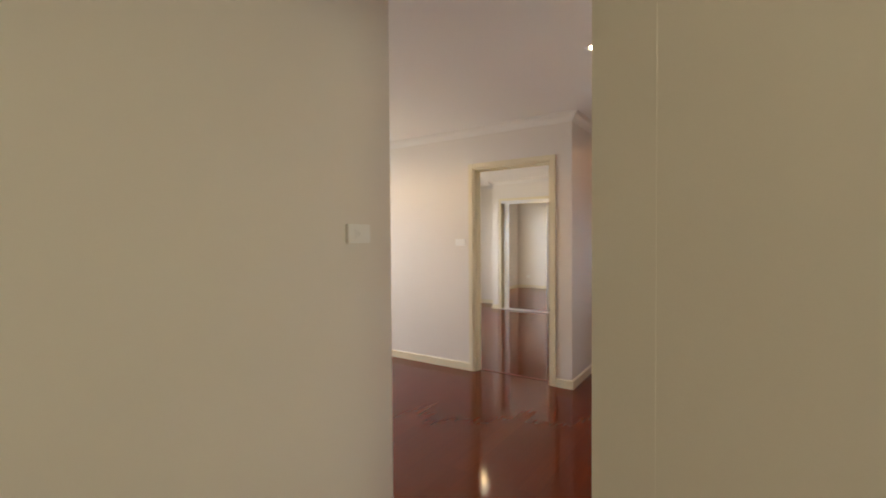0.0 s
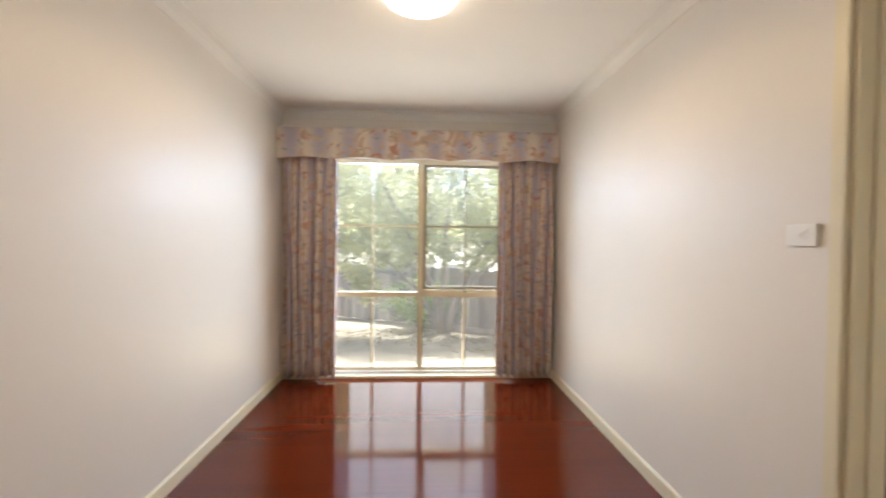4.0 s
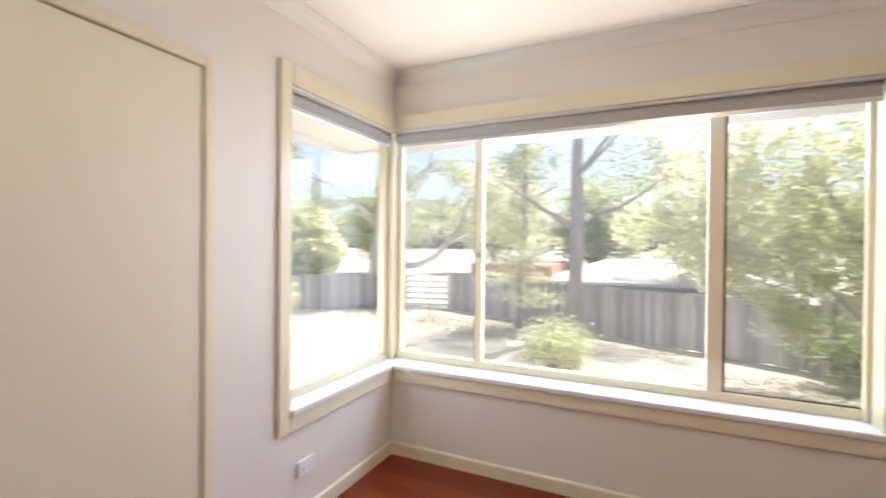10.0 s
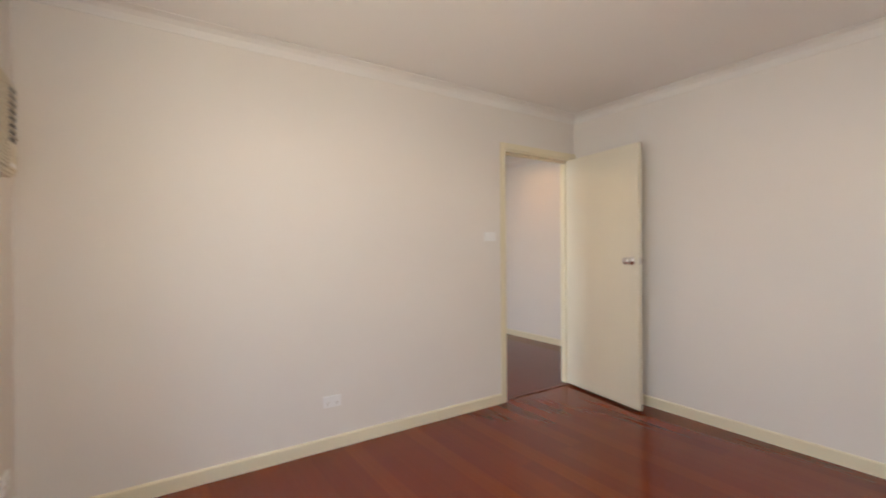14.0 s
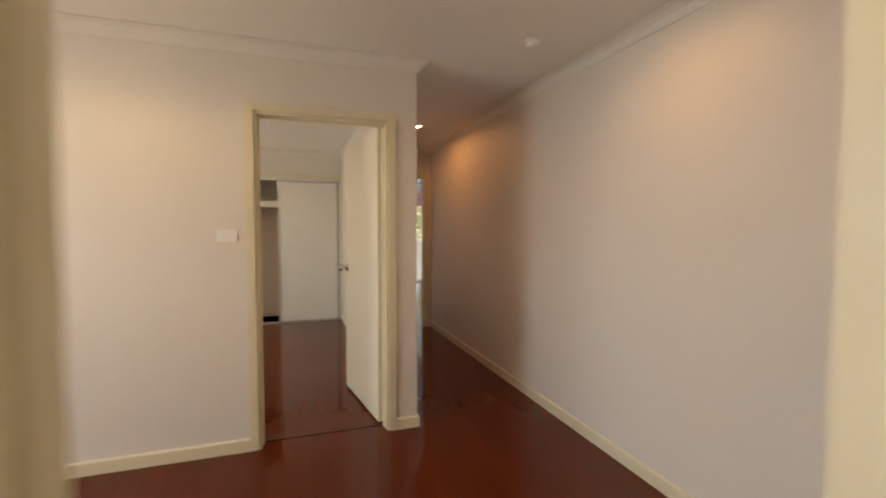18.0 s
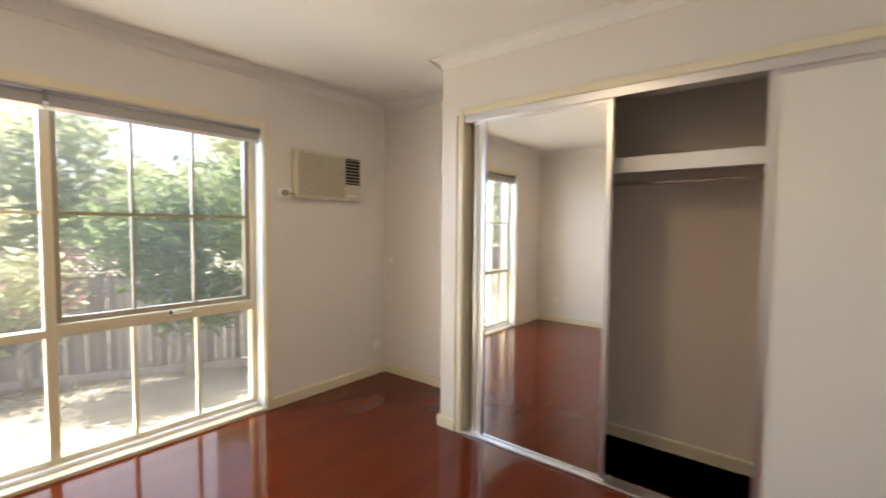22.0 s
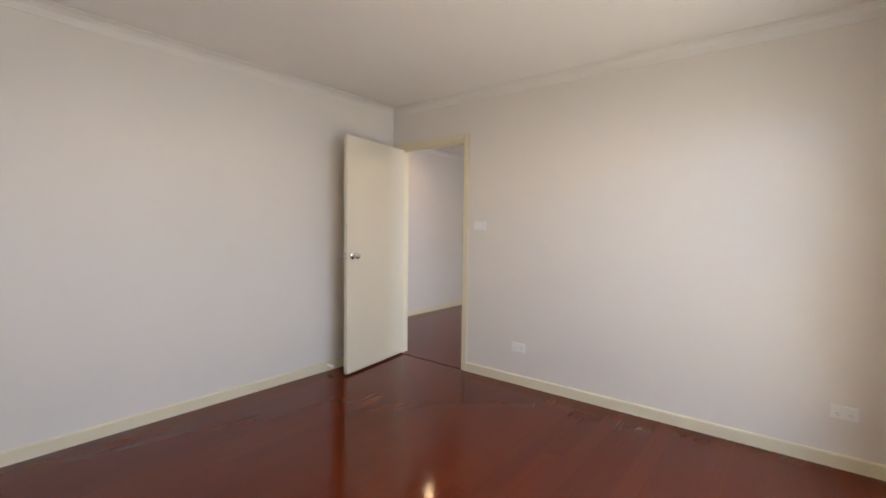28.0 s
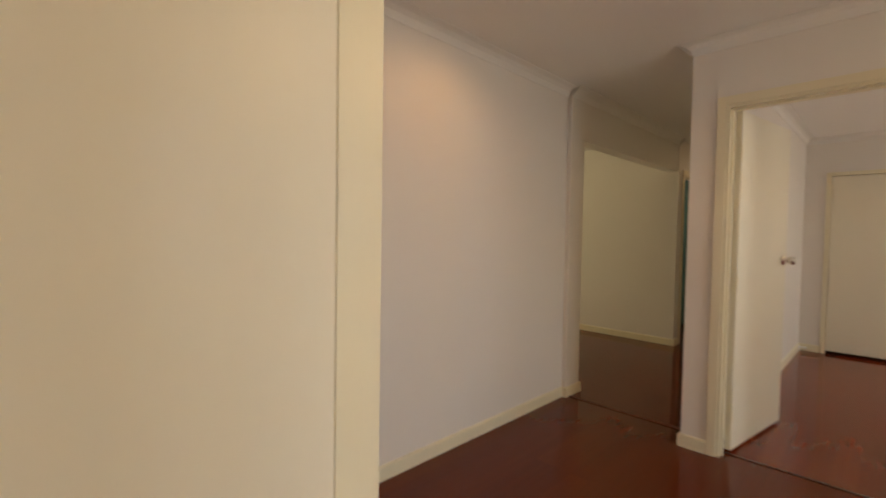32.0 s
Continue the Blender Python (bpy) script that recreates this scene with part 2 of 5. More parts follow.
def floor_mat(name, k, vary, gloss):
    """Polished red hardwood: each board its own tone, long grain, soft gloss; k darkens or brightens the whole colour,
    vary sets board from board.
    """
    m = bpy.data.materials.new(name)
    m.use_nodes = True
    n, l = m.node_tree.nodes, m.node_tree.links
    b = n["Principled BSDF"]
    info, geo, tc = n.new("ShaderNodeObjectInfo"), n.new("ShaderNodeNewGeometry"), n.new("ShaderNodeTexCoord")
    add = n.new("ShaderNodeMath")
    l.new(info.outputs["Random"], add.inputs[0])
    l.new(geo.outputs["Random Per Island"], add.inputs[1])
    fr = n.new("ShaderNodeMath")
    fr.operation = "FRACT"
    l.new(add.outputs[0], fr.inputs[0])
    comb = n.new("ShaderNodeVectorMath")
    l.new(tc.outputs["Object"], comb.inputs[0])
    off = n.new("ShaderNodeCombineXYZ")
    sc = n.new("ShaderNodeMath")
    sc.operation = "MULTIPLY"
    l.new(fr.outputs[0], sc.inputs[0])
    sc.inputs[1].default_value = 37
    l.new(sc.outputs[0], off.inputs[2])
    l.new(off.outputs[0], comb.inputs[1])
    mp = n.new("ShaderNodeMapping")
    mp.inputs["Scale"].default_value = (.4, 26, 1)
    l.new(comb.outputs[0], mp.inputs[0])
    grain = n.new("ShaderNodeTexNoise")
    grain.inputs["Scale"].default_value, grain.inputs["Detail"].default_value, grain.inputs["Distortion"].default_value = 2.2, 6, .6
    l.new(mp.outputs[0], grain.inputs[0])
    tone = n.new("ShaderNodeValToRGB")
    tone.color_ramp.elements[0].color, tone.color_ramp.elements[1].color = (.10 * k, .0105 * k, .003 * k, 1), (.27 * k, .050 * k, .009 * k, 1)
    e = tone.color_ramp.elements.new(.55)
    e.color = (.175 * k, .023 * k, .0045 * k, 1)
    mix = n.new("ShaderNodeMath")
    mix.operation = "MULTIPLY_ADD"
    l.new(grain.outputs[0], mix.inputs[0])
    mix.inputs[1].default_value = .27
    half = n.new("ShaderNodeMath")
    half.operation = "MULTIPLY_ADD"
    l.new(fr.outputs[0], half.inputs[0])
    half.inputs[1].default_value, half.inputs[2].default_value = vary, .35 - vary / 2
    l.new(half.outputs[0], mix.inputs[2])
    l.new(mix.outputs[0], tone.inputs[0])
    l.new(tone.outputs[0], b.inputs["Base Color"])
    b.inputs["Specular IOR Level"].default_value = gloss
    wear = n.new("ShaderNodeTexNoise")
    wear.inputs["Scale"].default_value, wear.inputs["Detail"].default_value = 1.7, 5
    l.new(geo.outputs["Position"], wear.inputs[0])
    rr = n.new("ShaderNodeMapRange")
    rr.inputs[1].default_value, rr.inputs[2].default_value, rr.inputs[3].default_value, rr.inputs[4].default_value = .3, .7, .07, .11
    l.new(wear.outputs[0], rr.inputs[0])
    l.new(rr.outputs[0], b.inputs["Roughness"])
    return m


def cloth_mat(name, base, motifs, stripe):
    """Printed floral curtain cloth: faint vertical bands with scattered blotches."""
    m = bpy.data.materials.new(name)
    m.use_nodes = True
    n, l = m.node_tree.nodes, m.node_tree.links
    b = n["Principled BSDF"]
    b.inputs["Roughness"].default_value = .9
    tc = n.new("ShaderNodeTexCoord")
    wave = n.new("ShaderNodeTexWave")
    wave.inputs["Scale"].default_value, wave.inputs["Distortion"].default_value = 1.25, .25
    l.new(tc.outputs["UV"], wave.inputs[0])
    c = n.new("ShaderNodeMix")
    c.data_type = "RGBA"
    c.inputs["A"].default_value, c.inputs["B"].default_value = (*base, 1), (*stripe, 1)
    l.new(wave.outputs["Fac"], c.inputs["Factor"])
    last = c.outputs["Result"]
    for k, (scale, low, col, st) in enumerate(motifs):
        mp = n.new("ShaderNodeMapping")
        mp.inputs["Location"].default_value, mp.inputs["Scale"].default_value = (3.1 * k, 1.7 * k, 0), (*st, 1)
        l.new(tc.outputs["UV"], mp.inputs[0])
        v = n.new("ShaderNodeTexNoise")
        v.inputs["Scale"].default_value, v.inputs["Detail"].default_value, v.inputs["Distortion"].default_value = scale, 3, 1.0
        l.new(mp.outputs[0], v.inputs[0])
        r = n.new("ShaderNodeMapRange")
        r.inputs[1].default_value, r.inputs[2].default_value = low, low + .06
        l.new(v.outputs[0], r.inputs[0])
        x = n.new("ShaderNodeMix")
        x.data_type = "RGBA"
        l.new(r.outputs[0], x.inputs["Factor"])
        l.new(last, x.inputs["A"])
        x.inputs["B"].default_value = (*col, 1)
        last = x.outputs["Result"]
    l.new(last, b.inputs["Base Color"])
    return m


# one hardwood: darkened for dim rooms, colour and gloss raised for bright bedroom one
M_FLOOR = floor_mat("polished hardwood, dim copy", .70, .19, .29)
M_FLOOR_LIT = floor_mat("polished hardwood, lit copy", 1.05, .32, .42)
M_CURT = cloth_mat("floral curtain cloth", (.74, .64, .53), [(9, .55, (.56, .36, .27), (1, 1.2)), (14, .58, (.36, .35, .45), (1, 1.6)), (11, .62, (.48, .22, .17), (1, 1.2)), (17, .60, (.58, .48, .30), (1, 1))], (.47, .42, .49))
M_PELM = cloth_mat("floral pelmet cloth", (.78, .69, .58), [(8, .55, (.62, .46, .34), (1, 1)), (12, .60, (.66, .52, .38), (1, 1)), (11, .62, (.56, .29, .20), (1, 1)), (15, .62, (.36, .38, .30), (1, 1))], (.50, .46, .54))
M_RED = cloth_mat("rose curtain cloth", (.78, .50, .44), [(12, .52, (.62, .26, .25), (1, 1.5)), (15, .57, (.65, .45, .36), (1, 1))], (.66, .36, .33))
M_BRICK = mat("tan brick", (.27, .19, .135), .9, var=.2, scale=12, bump=.5, fine=80)


# ---- building helpers ----
def box(bm, x0, x1, y0, y1, z0, z1):
    v = [bm.verts.new((x, y, z)) for z in (z0, z1) for x, y in ((x0, y0), (x1, y0), (x1, y1), (x0, y1))]
    for q in ((3, 2, 1, 0), (4, 5, 6, 7), (0, 1, 5, 4), (1, 2, 6, 5), (2, 3, 7, 6), (3, 0, 4, 7)):
        bm.faces.new([v[i] for i in q])


def boxes(*dims, bevel=0.0):
    bm = bmesh.new()
    for d in dims:
        box(bm, *d)
    if bevel:
        bmesh.ops.bevel(bm, geom=bm.edges[:], offset=bevel, segments=2, affect="EDGES", clamp_overlap=True)
    return bm


def tube(bm, pts, radii, seg=8, cap=True):
    """A round tapering tube along points."""
    rings = []
    for i, p in enumerate(pts):
        a, b = Vector(pts[max(i - 1, 0)]), Vector(pts[min(i + 1, len(pts) - 1)])
        d = (b - a).normalized()
        s = d.orthogonal().normalized()
        u = d.cross(s)
        r = radii[i] if hasattr(radii, "__len__") else radii
        rings.append([bm.verts.new(Vector(p) + r * (math.cos(2 * math.pi * k / seg) * s + math.sin(2 * math.pi * k / seg) * u)) for k in range(seg)])
    for a, b in zip(rings, rings[1:]):
        # match the start of neighbouring rings
        k0 = min(range(seg), key=lambda k: (b[k].co - a[0].co).length)
        for k in range(seg):
            bm.faces.new((a[k], a[(k + 1) % seg], b[(k + 1 + k0) % seg], b[(k + k0) % seg]))
    if cap:
        bm.faces.new(rings[0][::-1])
        bm.faces.new(rings[-1])


def lathe(profile, seg=24):
    """A turned shape round z from (radius, height) pairs."""
    bm = bmesh.new()
    rings = [[bm.verts.new((r * math.cos(2 * math.pi * k / seg), r * math.sin(2 * math.pi * k / seg), z)) for k in range(seg)] for r, z in profile]
    for a, b in zip(rings, rings[1:]):
        for k in range(seg):
            bm.faces.new((a[k], a[(k + 1) % seg], b[(k + 1) % seg], b[k]))
    bm.faces.new(rings[0][::-1])
    bm.faces.new(rings[-1])
    return bm


def smooth(ob):
    for p in ob.data.polygons:
        p.use_smooth = True
    return ob


def mesh(name, bm, material):
    me = bpy.data.meshes.new(name)
    bmesh.ops.recalc_face_normals(bm, faces=bm.faces)
    bm.to_mesh(me)
    bm.free()
    me.materials.append(material)
    return new(name, me)


def thing(name, at, label, category, group="", kind=""):
    ob = new(name)
    ob.location = at
    ob.empty_display_size = .1
    return tagged(ob, label, category, group, kind)


def part(name, bm, material, parent, label=""):
    """One mesh under a thing or a part; the bmesh is in world metres."""
    ob = mesh(name, bm, material)
    ob.parent = parent
    if parent.data is None and parent.parent is None:
        ob.location = -parent.location
    return tagged(ob, label)


def local(name, bm, material, parent, label=""):
    """One mesh under a thing, in the thing's own metres."""
    ob = mesh(name, bm, material)
    ob.parent = parent
    return tagged(ob, label)


def wall(name, axis, a, b, c0, c1, holes=(), low=-.02, label="warm white painted plaster wall", m=None):
    """A wall along x or y from a to b, c0 to c1 thick, with openings (from, to, low, high)."""
    bm = bmesh.new()

    def put(p, q, lo, hi):
        if q - p > 1e-4 and hi - lo > 1e-4:
            box(bm, *((p, q, c0, c1) if axis == "x" else (c0, c1, p, q)), lo, hi)
    at = a
    top = CEIL + .05
    for p, q, lo, hi in sorted(holes):
        put(at, p, low, top)
        put(p, q, low, lo)
        put(p, q, hi, top)
        at = q
    put(at, b, low, top)
    return tagged(mesh(name, bm, m or M_WALL), label, "wall", kind="structure")


def slab(name, x0, x1, y0, y1, z0, z1, m, label, cat):
    return tagged(mesh(name, boxes((x0, x1, y0, y1, z0, z1)), m), label, cat, kind="structure")


# ---- large structure ----
ROOMS = [(-2.56, 8.2, .20, 5.30), (8.2, 11.7, -2.3, 3.3), (6.6, 8.2, -2.3, .20), (-1.5, 1.03, -3.7, .20), (-7.3, -2.56, .20, 1.40), (-3.2, -1.5, -1.7, .20), (-7.3, -4.6, -1.0, .20)]
floor = tagged(mesh("floor", boxes(*((*r, -.12, -.02) for r in ROOMS)), M_FLOOR), "glossy red-brown hardwood board floor", "floor", kind="structure")
tagged(mesh("ceiling", boxes(*((*r, CEIL, CEIL + .1) for r in ROOMS)), M_CEIL), "plain white plaster ceiling", "ceiling", kind="structure")
D1 = (1.437, 2.27)
D2 = (1.50, 2.32)
DTOP = 2.065
wall("wall_1", "y", Y_HN, 5.28, X_B1, X_ST, [(*D1, -.02, DTOP)])
wall("wall_2", "y", Y_HE, 5.28, X_SE, X_B2, [(*D2, -.02, DTOP)])
wall("wall_3", "x", -8.2, X_B1, Y_HN, Y_B1S)
wall("wall_4", "x", X_B2, X_REC + .2, Y_HE, Y_B2S)
wall("wall_5", "x", X_NIB + .21, X_HEND, .16, Y_HS)
W1 = (-2.375, .06, .555, 2.10)
W1S = (4.27, 5.18, .555, 2.10)
W2 = (4.60, 6.91, .0, 2.06)
WS = (1.62, 3.42, .0, 2.06)
wall("wall_6", "x", X_ROBE - .11, X_B1, Y_WIN, 5.28, [(X_ROBE - .11, *W1[1:])])
wall("wall_7", "x", X_ST, X_SE, Y_WIN, 5.28, [WS])
wall("wall_8", "x", X_B2, X_REC + .1, Y_WIN, 5.28, [W2])
wall("wall_9", "y", 3.80, Y_WIN, X_ROBE - .11, X_ROBE, [W1S])
wall("wall_10", "y", Y_B1S, 1.63, X_ROBE - .11, X_ROBE)
slab("wall_11", X_ROBE - .11, X_ROBE, 1.63, 3.80, 2.02, CEIL + .05, M_WALL, "plaster wall over the robe", "wall")
wall("wall_12", "y", 4.05, Y_WIN, X_REC, X_REC + .1)
wall("wall_13", "y", 3.93, 4.05, X_MIR, X_REC + .1)
slab("wall_14", X_MIR, X_MIR + .1, Y_B2S, 3.93, 2.08, CEIL + .05, M_WALL, "plaster wall over the sliding robe", "wall")
wall("wall_15", "y", .16, Y_B2S - .03, X_HEND, X_HEND + .1, [(.38, 1.20, -.02, DTOP)])
# nib, header and front room
tagged(mesh("wall_16", boxes((X_NIB, X_NIB + .21, .21, .335, -.02, CEIL + .02), (X_NIB + .002, X_NIB + .21, .16, .21, -.02, CEIL + .02)), M_WALL), "plaster nib beside the opening", "wall", kind="structure")
wall("wall_17", "x", X_SW, X_NIB, .21, .335, low=2.076, label="plaster header over the wide opening")
wall("wall_18", "y", -3.6, .16, X_NIB + .002, X_NIB + .16)
wall("wall_19", "y", -3.6, .34, X_SW - .1, X_SW)
# unseen opening, placed to let the added front-room lamp in
wall("wall_20", "x", X_SW, X_NIB + .1, -3.7, -3.6, [(-1.3, .1, .9, 2.0)])
# west hall
wall("wall_21", "x", -8.2, X_SW - .1, .24, .34, [(-2.30, -1.58, -.02, DTOP), (-6.3, -5.5, -.02, DTOP)])
wall("wall_22", "y", .34, Y_HN, -7.3, -7.2)
# bathroom beyond the west hall
wall("wall_23", "x", -3.2, -1.5, -1.7, -1.6, label="green tiled bathroom wall", m=M_TILE)
wall("wall_24", "y", -1.6, .24, -3.2, -3.1, label="green tiled bathroom wall", m=M_TILE)
wall("wall_25", "x", -7.2, -4.6, -1.0, -.9)
wall("wall_26", "y", -1.0, .24, -7.3, -7.2)
wall("wall_35", "y", -1.0, .24, -4.6, -4.5)
wall("wall_36", "y", 1.40, Y_B1S + 2.4, X_ROBE - .18, X_ROBE - .15, label="unlit back of the built-in robe", m=M_ROBE)
# robe interiors
tagged(mesh("wall_27", boxes((X_MIR + .62, X_MIR + .66, Y_B2S, 3.93, -.02, CEIL)), M_ROBE), "taupe painted back of the robe", "wall", kind="structure")
tagged(mesh("wall_28", boxes((X_MIR + .1, X_MIR + .62, 3.90, 3.93, -.02, CEIL)), M_ROBE), "taupe painted side of the robe", "wall", kind="structure")
tagged(mesh("wall_29", boxes((X_MIR + .1, X_MIR + .62, Y_B2S, 1.44, -.02, CEIL)), M_ROBE), "taupe painted side of the robe", "wall", kind="structure")
# far room at the end of the hall
wall("wall_30", "y", -2.2, 3.2, X_FAR, X_FAR + .1, [(-1.05, 1.02, .03, 2.0)])
# the hole is unseen, cut only for the added far-room lamp
wall("wall_31", "x", X_HEND, X_FAR + .1, -2.3, -2.2, [(8.2, 10.4, .6, 2.0)])
wall("wall_32", "x", X_REC + .1, X_FAR + .1, 3.2, 3.3)
wall("wall_33", "y", -2.2, .16, X_HEND - .1, X_HEND)


def cornice(name, p, q, inward, ep=0, eq=0):
    """Cove cornice along a straight wall top."""
    prof = [(0, .072), (.005, .072), (.008, .060), (.018, .034), (.038, .015), (.060, .007), (.072, .004), (.072, 0)]
    bm = bmesh.new()
    rows = []
    run = (Vector(q) - Vector(p)).normalized()
    for e, k in ((p, -ep), (q, eq)):  # mitred at outer corners
        rows.append([bm.verts.new((e[0] + inward[0] * d + run.x * k * d, e[1] + inward[1] * d + run.y * k * d, CEIL - .001 - h)) for d, h in prof])
    a, b = rows
    for i in range(len(prof) - 1):
        bm.faces.new((a[i], a[i + 1], b[i + 1], b[i]))
    bm.faces.new(a)
    bm.faces.new(b[::-1])
    return tagged(mesh("cornice", bm, M_CORN), "white plaster cove cornice", "cornice", kind="structure")


def skirting(p, q, inward, h=.078):
    t = .016
    x0, x1 = sorted((p[0], q[0] if p[0] != q[0] else p[0] + inward[0] * t))
    y0, y1 = sorted((p[1], q[1] if p[1] != q[1] else p[1] + inward[1] * t))
    bm = bmesh.new()
    n = Vector((*inward, 0))
    prof = [(0, 0), (t, 0), (t, h - .008), (t - .006, h), (0, h)]
    rows = [[bm.verts.new(Vector((*e, 0)) + n * d + Vector((0, 0, z))) for d, z in prof] for e in (p, q)]
    a, b = rows
    for i in range(5):
        bm.faces.new((a[i], a[(i + 1) % 5], b[(i + 1) % 5], b[i]))
    bm.faces.new(a)
    bm.faces.new(b[::-1])
    return tagged(mesh("baseboard", bm, M_TRIM), "cream painted timber baseboard", "baseboard", kind="structure")


A = .045  # architrave width
RUNS = [
    # bedroom one
    ((X_ROBE, Y_B1S), (X_B1, Y_B1S), (0, 1)), ((X_ROBE, Y_WIN), (X_B1, Y_WIN), (0, -1)), ((X_ROBE, Y_B1S), (X_ROBE, Y_WIN), (1, 0)), ((X_B1, Y_B1S), (X_B1, Y_WIN), (-1, 0)),
    # study
    ((X_ST, Y_HN), (X_ST, Y_WIN), (1, 0), 1, 0), ((X_SE, Y_HE), (X_SE, Y_WIN), (-1, 0), 1, 0), ((X_ST, Y_WIN), (X_SE, Y_WIN), (0, -1)),
    # hall
    ((X_NIB + .21, Y_HS), (X_HEND, Y_HS), (0, 1)), ((X_SE, Y_HE), (X_HEND, Y_HE), (0, -1), 1, 0), ((-7.2, Y_HN), (X_ST, Y_HN), (0, -1), 0, 1), ((X_SW, .335), (X_NIB + .22, .335), (0, 1)), ((X_HEND, Y_HS), (X_HEND, Y_HE), (-1, 0)),
    # bedroom two
    ((X_B2, Y_B2S), (X_MIR, Y_B2S), (0, 1)), ((X_B2, Y_B2S), (X_B2, Y_WIN), (1, 0)), ((X_B2, Y_WIN), (X_REC, Y_WIN), (0, -1)), ((X_MIR, Y_B2S), (X_MIR, 4.05), (-1, 0), 0, 1), ((X_MIR, 4.05), (X_REC, 4.05), (0, 1), 1, 0), ((X_REC, 4.05), (X_REC, Y_WIN), (-1, 0)),
]
for run in RUNS:
    cornice("cornice", *run)
S = .016
for p, q, n in [
    ((X_ROBE, Y_B1S), (X_B1, Y_B1S), (0, 1)), ((X_ROBE, Y_WIN), (X_B1, Y_WIN), (0, -1)), ((X_ROBE, 3.86), (X_ROBE, Y_WIN), (1, 0)), ((X_ROBE, Y_B1S), (X_ROBE, 1.59), (1, 0)), ((X_B1, D1[1] + A), (X_B1, Y_WIN), (-1, 0)),
    ((X_ST, D1[1] + A), (X_ST, Y_WIN), (1, 0)), ((X_ST, Y_HN), (X_ST, D1[0] - A), (1, 0)), ((X_SE, D2[1] + A), (X_SE, Y_WIN), (-1, 0)), ((X_SE, Y_HE), (X_SE, D2[0] - A), (-1, 0)), ((X_ST, Y_WIN), (WS[0], Y_WIN), (0, -1)), ((WS[1], Y_WIN), (X_SE, Y_WIN), (0, -1)),
    ((X_NIB + .21, Y_HS), (X_HEND, Y_HS), (0, 1)), ((X_SE - S, Y_HE), (X_HEND, Y_HE), (0, -1)), ((-7.2, Y_HN), (X_ST + S, Y_HN), (0, -1)), ((X_NIB - S, .335), (X_NIB + .21 + S, .335), (0, 1)), ((X_NIB, .21), (X_NIB, .335), (-1, 0)), ((X_NIB + .21, Y_HS), (X_NIB + .21, .335), (1, 0)),
    ((X_B2, Y_B2S), (X_MIR, Y_B2S), (0, 1)), ((X_B2, D2[1] + A), (X_B2, Y_WIN), (1, 0)), ((X_B2, Y_WIN), (W2[0] - A, Y_WIN), (0, -1)), ((W2[1] + A, Y_WIN), (X_REC, Y_WIN), (0, -1)), ((X_MIR, 3.92), (X_MIR, 4.05), (-1, 0)), ((X_MIR - S, 4.05), (X_REC, 4.05), (0, 1)), ((X_REC, 4.05), (X_REC, Y_WIN), (-1, 0)),
    ((X_SW, -3.6), (X_SW, .34), (1, 0)), ((X_NIB + .002, -3.6), (X_NIB + .002, .21), (-1, 0)), ((X_SW - .1, .34), (X_SW + S, .34), (0, 1)), ((-5.5, .34), (-2.35, .34), (0, 1)), ((-7.2, .34), (-7.2, Y_HN), (1, 0)),
    ((X_MIR + .62, 1.44), (X_MIR + .62, 3.9), (-1, 0)), ((X_HEND, -2.2), (X_FAR, -2.2), (0, 1)), ((X_FAR, 1.05), (X_FAR, 3.2), (-1, 0)),
]:
    skirting(p, q, n)

# threshold strips where the boards meet
tagged(mesh("trim", boxes((1.02, 1.05, .335, Y_HN, 0, .006), bevel=.002), M_THRESH), "narrow timber joint strip across the hall floor", "trim", kind="structure")
tagged(mesh("trim", boxes((X_B1 + .01, X_B1 + .035, D1[0], D1[1], 0, .005), bevel=.002), M_THRESH), "narrow timber joint strip under the door", "trim", kind="structure")
tagged(mesh("trim", boxes((X_B2 - .03, X_B2 - .005, D2[0], D2[1], 0, .005), bevel=.002), M_THRESH), "narrow timber joint strip under the door", "trim", kind="structure")


# ---- doors ----
def knob_set(leaf, x, y, z, axis):
    """Two round knobs with rosettes through a leaf; axis is the leaf's normal."""
    for s in (-1, 1):
        bm = lathe([(.033, 0), (.034, .004), (.029, .009), (.014, .012), (.012, .026), (.019, .030), (.0255, .037), (.0275, .050), (.0275, .062), (.024, .068), (.004, .070)], 24)
        m = Vector((0, 0, 1)).rotation_difference(Vector(axis) * s).to_matrix().to_4x4()
        bmesh.ops.transform(bm, matrix=Matrix.Translation(Vector((x, y, z)) + Vector(axis) * s * .0185) @ m, verts=bm.verts)
        smooth(part("knob", bm, M_CHROME, leaf, "satin chrome round knob"))


